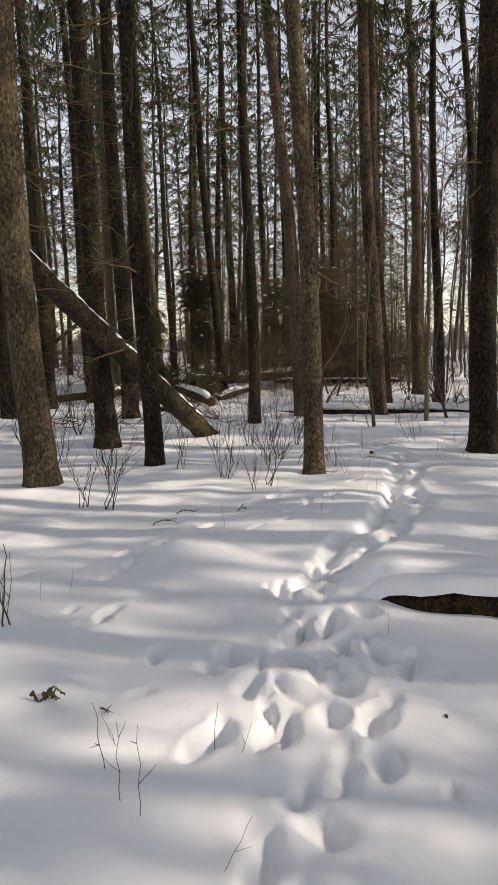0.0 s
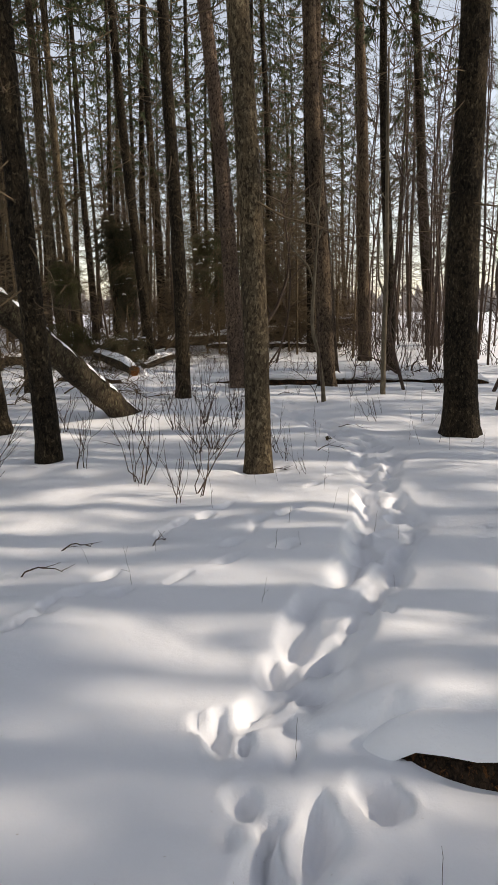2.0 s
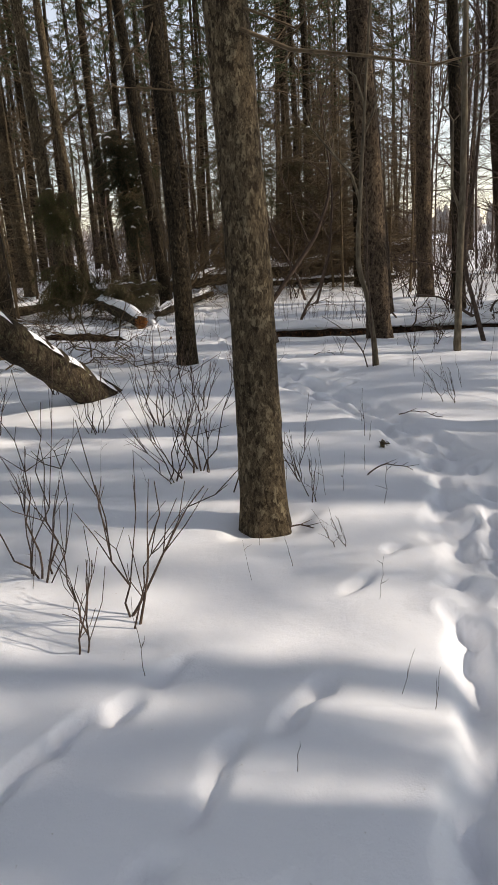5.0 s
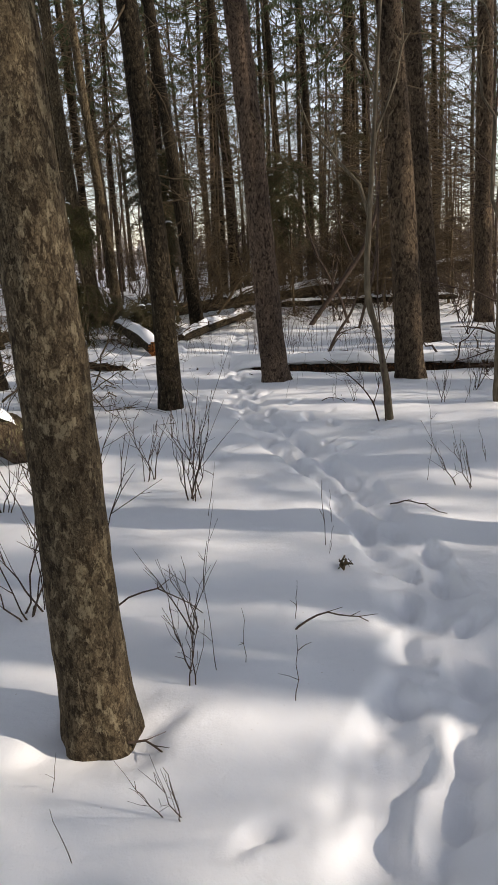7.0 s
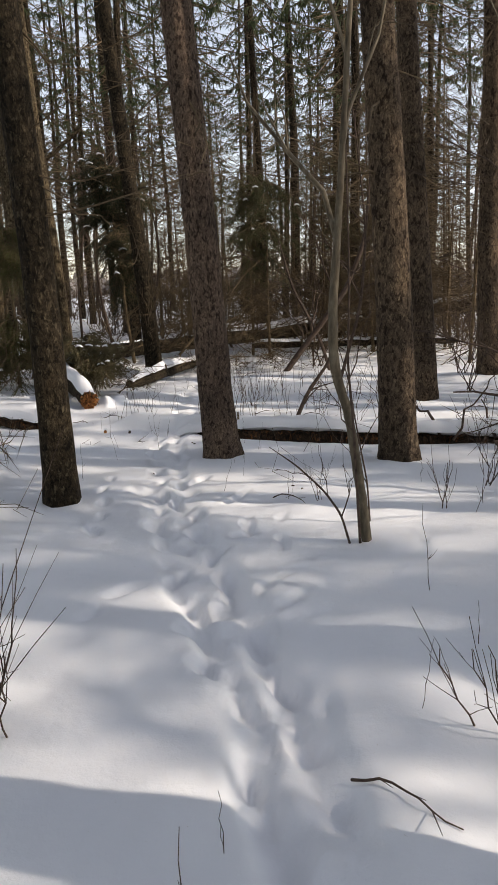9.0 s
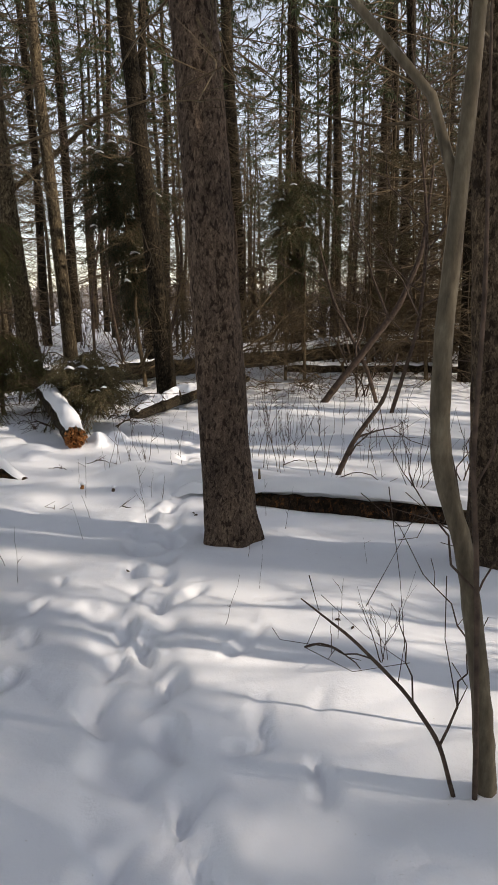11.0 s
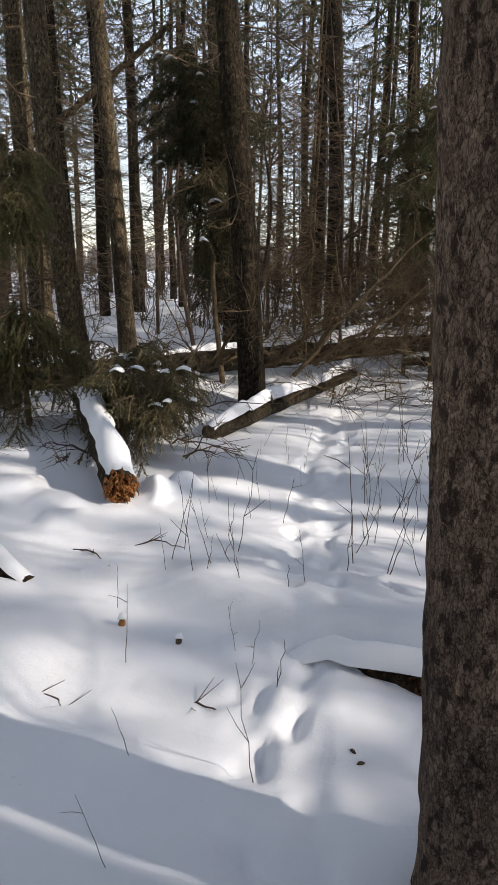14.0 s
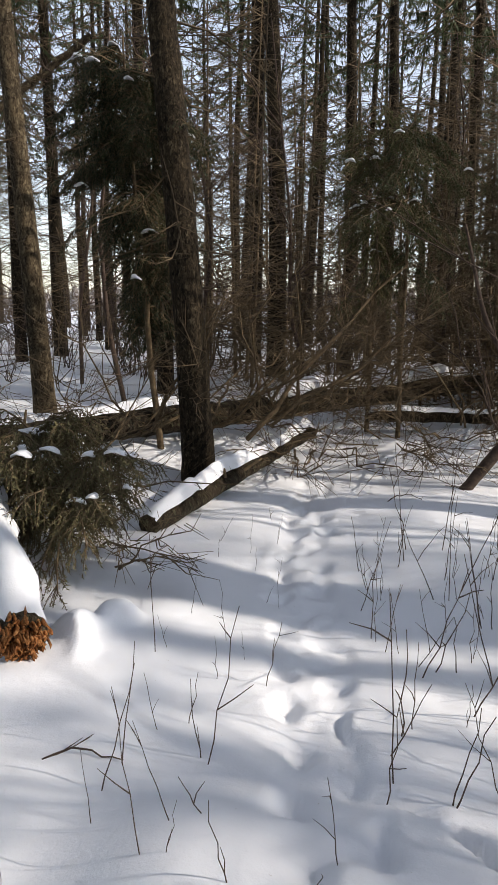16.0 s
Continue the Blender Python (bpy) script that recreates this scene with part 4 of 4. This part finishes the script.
for k, (x, y, h) in enumerate([(4.55, 11.6, 4.2), (6.2, 18.6, 5), (7.0, 17.2, 4), (6.0, 20.5, 5.5), (7.6, 19.4, 5), (9.2, 22.0, 6), (5.7, 13.9, 4), (9.9, 25.0, 6), (6.7, 23.5, 5), (8.8, 27.0, 6), (6.4, 16.2, 5), (7.3, 15.8, 4.5), (8.3, 18.0, 5.5), (8.0, 16.6, 5), (9.0, 19.8, 6), (10.2, 21.6, 6), (7.2, 21.8, 6), (5.9, 22.0, 5.5), (11.2, 27.5, 6), (6.6, 26.0, 6), (9.6, 17.6, 5), (5.6, 19.6, 5), (2.9, 17.2, 4.5), (2.2, 22.5, 5), (0.6, 21.5, 5), (-1.6, 21.4, 5), (-3.0, 22.0, 5), (5.2, 9.35, 3.6), (5.9, 11.2, 4), (7.2, 13.2, 5), (6.9, 18.0, 5), (8.6, 20.6, 6), (7.9, 23.0, 6), (9.8, 23.2, 6), (10.9, 24.5, 6), (8.9, 24.8, 6), (12.0, 29.0, 6), (10.4, 29.0, 6), (7.6, 26.6, 6), (6.2, 24.4, 5), (-1.5, 19.7, 4), (-1.1, 20.6, 4)]):
    r = np.random.RandomState(k + 200)
    if x > 5.5 and y > 15:
        h *= 1.7
    w = r.normal(0, 0.16, (4, 2)).cumsum(0)
    stem("bare_sapling", [(x, y, 0)] + [(x + w[j, 0], y + w[j, 1], h * (j + 1) / 4) for j in range(4)], [0.03, 0.026, 0.02, 0.014, 0.006], "thin bare sapling with dark twigs", TWIG,
         [(r.uniform(0.15, 0.85) * h, (r.normal(0, 0.8), r.normal(0, 0.6), r.uniform(0.2, 1.1)), r.uniform(0.007, 0.013)) for _ in range(22 if h > 6.5 else 14)], k, 6, 8)


# ---- shrubs ----
def shrub_meshes(seed, stems, height, spread, th=0.006):
    r = np.random.RandomState(seed)
    s = Soup()
    for _ in range(stems):
        a = r.uniform(0, 6.28)
        h = height * r.uniform(0.45, 1.0)
        tip = np.array([math.cos(a) * spread * r.uniform(0.2, 1), math.sin(a) * spread * r.uniform(0.2, 1), h])
        foot = np.array([r.normal(0, 0.03), r.normal(0, 0.03), -0.06])
        pts = bend(foot, tip, 7, r.uniform(-0.05, 0.1) * h, 0.025 * h, r)
        s.tube(pts, np.linspace(th * r.uniform(0.7, 1.2), 0.0016, 7), 5)
        for _ in range(r.randint(2, 6)):
            j = r.randint(2, 6)
            d = (pts[6] - pts[2]) * r.uniform(0.3, 0.7) + r.normal(0, 0.16 * h, 3)
            mid = pts[j] + d * 0.5 + r.normal(0, 0.012, 3)
            s.tube([pts[j], mid, pts[j] + d], [th * 0.45, th * 0.33, 0.0012], 4)
            if r.uniform() < 0.5:
                s.tube([mid, mid + d * 0.3 + r.normal(0, 0.06 * h, 3)], [th * 0.3, 0.0011], 3)
    return s.mesh("bare_shrub", TWIG)


SHRUBS = [shrub_meshes(400 + k, n, h, sp, th) for k, (n, h, sp, th) in enumerate([(7, 0.9, 0.4, 0.006), (4, 0.55, 0.35, 0.005), (10, 1.0, 0.3, 0.006), (3, 0.35, 0.22, 0.004), (6, 1.5, 0.6, 0.008)])]


def shrub(x, y, kind, turn, size=1.0):
    ob = tagged(new("bare_shrub", SHRUBS[kind]), "leafless dark shrub with forked twigs standing in snow", "shrub", "bare shrubs")
    ob.matrix_basis = pose(x, y, gz(x, y), 0, 0, turn) @ Matrix.Diagonal((size, size, size, 1))


for row in [(-0.5, 4.55, 1, 20), (-0.2, 4.45, 1, 130, 1.2), (-0.15, 1.8, 3, 60, 1.4), (1.34, 7.2, 0, 10, 0.95), (0.74, 5.7, 0, 200, 0.85), (1.06, 5.15, 3, 20, 1.1), (1.24, 5.3, 1, 90, 1.2), (1.2, 7.0, 0, 300, 0.8), (1.6, 8.5, 2, 45, 0.8), (0.9, 8.4, 0, 10, 0.9),
            (3.33, 8.6, 3, 70), (2.7, 11.0, 1, 210, 0.5), (3.9, 11.4, 1, 40), (3.5, 10.9, 3, 10), (0.2, 6.2, 1, 160), (-0.6, 6.0, 0, 75), (-1.9, 5.0, 0, 15), (-2.3, 6.3, 2, 90), (-1.5, 6.9, 0, 250), (-0.4, 8.2, 1, 30), (0.4, 8.3, 0, 60, 0.8), (-2.6, 8.6, 4, 10), (-0.3, 9.6, 4, 100, 0.7),
            (-2.0, 9.6, 4, 200), (1.95, 6.9, 1, 250, 0.7), (2.0, 6.55, 3, 30, 0.8), (2.1, 5.9, 3, 100, 0.5), (1.2, 8.9, 1, 20), (4.6, 9.5, 1, 10), (5.0, 11.3, 0, 100, 0.8), (5.6, 13.2, 4, 0), (3.0, 13.8, 0, 50, 0.7), (3.4, 14.2, 4, 120, 0.7)]:
    shrub(*row)
rs = np.random.RandomState(31)
for _ in range(150):
    y = rs.uniform(16.5, 36)
    x = rs.uniform(-0.42, 0.34) * (y + 3) + 1.2
    if free(x, y, 0.4) and not (y < 21 and -1.6 < x < 2.4):
        shrub(x, y, rs.choice([0, 2, 4, 4]), rs.uniform(0, 360), rs.uniform(0.9, 1.9))
for _ in range(40):
    y = rs.uniform(13.5, 26)
    x = 4.4 + rs.uniform(0, 0.32) * (y - 4)
    if free(x, y, 0.4):
        shrub(x, y, rs.choice([0, 2, 4, 4]), rs.uniform(0, 360), rs.uniform(0.8, 1.7))


# ---- dead young spruces: brown haze between the trunks ----
def dead_young(seed):
    r = np.random.RandomState(seed)
    root = tagged(new("dead_young_spruce"), "dead young spruce, a thin stem with dense brown twigs", "tree", "dead young spruces")
    h = r.uniform(3.8, 6.0)
    lean = r.normal(0, 0.04, 2)

    def centre(z):
        return np.array([lean[0] * z, lean[1] * z, z])

    s = Soup()
    zs = np.linspace(-0.1, h, 9)
    s.tube([centre(z) for z in zs], np.linspace(0.032, 0.006, 9), 6)
    part("stem", s, DEAD, root)
    d = Soup()
    for k in range(5):
        dead_limbs(d, centre, 0.02, 0.2 + h * 0.18 * k, 0.3 + h * 0.18 * (k + 1), 26 - 3 * k, r, 1.35 - 0.2 * k, 7, 3, True)
    tagged(part("branchwood", d, DEAD, root, "fine bare brown twigs"), kind="stuff")
    return root


young = [dead_young(700 + k) for k in range(4)]
ry = np.random.RandomState(41)
placed = 0
while placed < 92:
    y = 18.5 + 20 * ry.uniform(0, 1) ** 1.3
    if placed > 36:
        y = ry.uniform(20.8, 27)
    if placed >= 60:
        x, y = ((ry.uniform(2.6, 5.2), ry.uniform(20.5, 26)), (ry.uniform(-1.2, 2.4), ry.uniform(21.6, 26)), (ry.uniform(-6.5, -2.6), ry.uniform(12.5, 21)))[placed % 3]
    else:
        x = ry.uniform(2.8, 6.4) if placed > 36 else 1.0 + (ry.uniform(-0.13, 0.24) if placed % 5 else ry.uniform(-0.4, 0.0)) * (y + 2)
    if x > 6.0 or (y < 21.5 and -2.4 < x < 2.2) or not free(x, y, 0.6):
        continue
    spots.append((x, y))
    m = pose(x, y, gz(x, y), 0, 0, ry.uniform(0, 360))
    if placed < 4:
        young[placed].matrix_basis = m
    else:
        copy_thing(young[ry.randint(4)], m).scale = [ry.uniform(0.8, 1.25)] * 3
    placed += 1


# ---- dry stalks ----
def stalk_mesh(seed):
    r = np.random.RandomState(seed)
    s = Soup()
    h = r.uniform(0.28, 0.55)
    pts = bend((0, 0, -0.04), (r.normal(0, 0.05), r.normal(0, 0.05), h), 6, 0, 0.006, r)
    s.tube(pts, np.linspace(0.0026, 0.0012, 6), 5)
    for _ in range(r.randint(0, 3)):
        j = r.randint(1, 5)
        d = np.array([r.normal(0, 0.06), r.normal(0, 0.06), r.uniform(0.03, 0.14)])
        s.tube([pts[j], pts[j] + d * 0.5 + r.normal(0, 0.004, 3), pts[j] + d], [0.0022, 0.0018, 0.0009], 4)
    return s.mesh("dry_stalk", STALK)


STALKS = [stalk_mesh(500 + k) for k in range(9)]


def stalk(x, y, size=1.0):
    ob = tagged(new("dry_stalk", STALKS[rs.randint(9)]), "thin dry brown stalk poking through the snow", "plant", "dry stalks")
    ob.matrix_basis = pose(x, y, gz(x, y), rs.normal(0, 7), rs.normal(0, 7), rs.uniform(0, 360)) @ Matrix.Diagonal((size, size, size * rs.uniform(0.7, 1.25), 1))


for count, x0, x1, y0, y1, size in ((66, 1.15, 1.95, 14.2, 16.6, 1.0), (50, 1.9, 3.0, 13.6, 17.2, 1.0), (12, 0.15, 0.85, 13.9, 15.2, 0.9), (14, 0.2, 0.75, 15.0, 17.2, 0.5), (10, 0.1, 1.2, 13.0, 14.0, 0.6), (9, 1.9, 2.7, 11.0, 13.0, 0.45), (8, 0.3, 1.2, 11.5, 13.0, 0.55),
                                    (12, 3.0, 4.6, 8.4, 11.5, 0.7), (9, 1.7, 2.6, 6.4, 8.2, 0.7), (8, 0.5, 1.2, 0.0, 1.0, 0.5), (12, -0.2, 2.6, 1.4, 4.4, 0.4), (14, 0.2, 2.4, 4.4, 7.0, 0.45), (10, 3.2, 4.2, 6.0, 8.6, 0.6)):
    for _ in range(count):
        stalk(rs.uniform(x0, x1), rs.uniform(y0, y1), size * rs.uniform(0.7, 1.3))


# ---- small litter ----
def arc_twig(x, y, turn, length, rise, label, th=0.005, kinks=3, seed=0):
    r = np.random.RandomState(seed)
    s = Soup()
    k = np.linspace(0, 1, 9)
    pts = np.stack([(k - 0.5) * length, 0.06 * length * np.sin(k * 5), rise * np.sin(k * math.pi) ** 0.8 - 0.01], 1) + r.normal(0, 0.004, (9, 3))
    s.tube(pts, np.linspace(th, th * 0.4, 9), 6, True)
    for _ in range(kinks):
        j = r.randint(2, 8)
        d = np.array([r.uniform(0.03, 0.1), r.normal(0, 0.06), r.uniform(0, 0.06)])
        s.tube([pts[j], pts[j] + d], [th * 0.5, 0.001], 4)
    ob = tagged(new("fallen_twig", s.mesh("fallen_twig", TWIG)), label, "twig", "fallen twigs")
    ob.matrix_basis = pose(x, y, gz(x, y), 0, 0, turn)


for k, row in enumerate([(0.2, 14.28, 15, 0.28, 0.03), (-0.1, 14.1, -25, 0.4, 0.02), (0.9, 13.0, 5, 0.25, 0.015), (2.5, 6.95, 25, 0.34, 0.06), (3.0, 8.3, -28, 0.35, 0.03), (1.75, 6.9, 40, 0.5, 0.18), (1.95, 6.2, -15, 0.3, 0.03), (2.5, 11.0, -30, 0.3, 0.04), (0.4, 3.9, 10, 0.25, 0.04),
                         (0.5, 4.3, 20, 0.2, 0.03), (1.0, 4.3, 60, 0.15, 0.03), (0.63, 0.95, -40, 0.08, 0.01), (2.0, 14.6, 30, 0.4, 0.05), (1.5, 17.6, 20, 0.3, 0.05), (0.35, 12.9, -5, 0.22, 0.01), (2.6, 13.5, -35, 0.5, 0.08)]):
    arc_twig(*row, "bare twig lying on the snow", seed=k)


def stub(x, y, seed, label, size, mat=ROT):
    r = np.random.RandomState(seed)
    root = tagged(new("broken_stub"), label, "stub")
    root.location = (x, y, gz(x, y))
    s = Soup()
    s.tube([(0, 0, -0.03), (0.01, -0.01, 0.03 * size), (0.015, -0.02, 0.06 * size)], [0.03 * size, 0.026 * size, 0.016 * size], 8, True, 0.12, r)
    part("wood", s, mat, root, "broken wood")
    c = Soup()
    c.tube([(0.015, -0.02, 0.055 * size), (0.012, -0.01, 0.085 * size), (0.01, -0.01, 0.1 * size)], [0.035 * size, 0.028 * size, 0.006], 9, True, 0.08, r)
    part("snow_cap", c, SNOW, root)


stub(0.36, 13.46, 3, "small broken stub capped with snow", 0.6)
# the dark wood here stands in for the shade in a small hole
stub(0.66, 13.36, 4, "dark stub put in for the shade of a hole in the snow", 0.5, TWIG)
for k, (x, y) in enumerate([(2.5, 11.32), (2.57, 11.25), (1.43, 12.9), (1.46, 12.85), (2.0, 1.0), (1.3, 11.9)]):
    s = Soup()
    s.tube([(-0.025, 0, 0.008), (-0.008, 0.004, 0.014), (0.012, 0, 0.012), (0.028, 0, 0.006)], [0.004, 0.012, 0.01, 0.003], 7, True, 0.15, rs)
    ob = tagged(new("spruce_cone", s.mesh("spruce_cone", TWIG)), "small dark spruce cone on the snow", "cone", "spruce cones")
    ob.matrix_basis = pose(x, y, gz(x, y) - 0.003, 0, 0, k * 70) @ Matrix.Diagonal((0.5, 0.5, 0.5, 1))
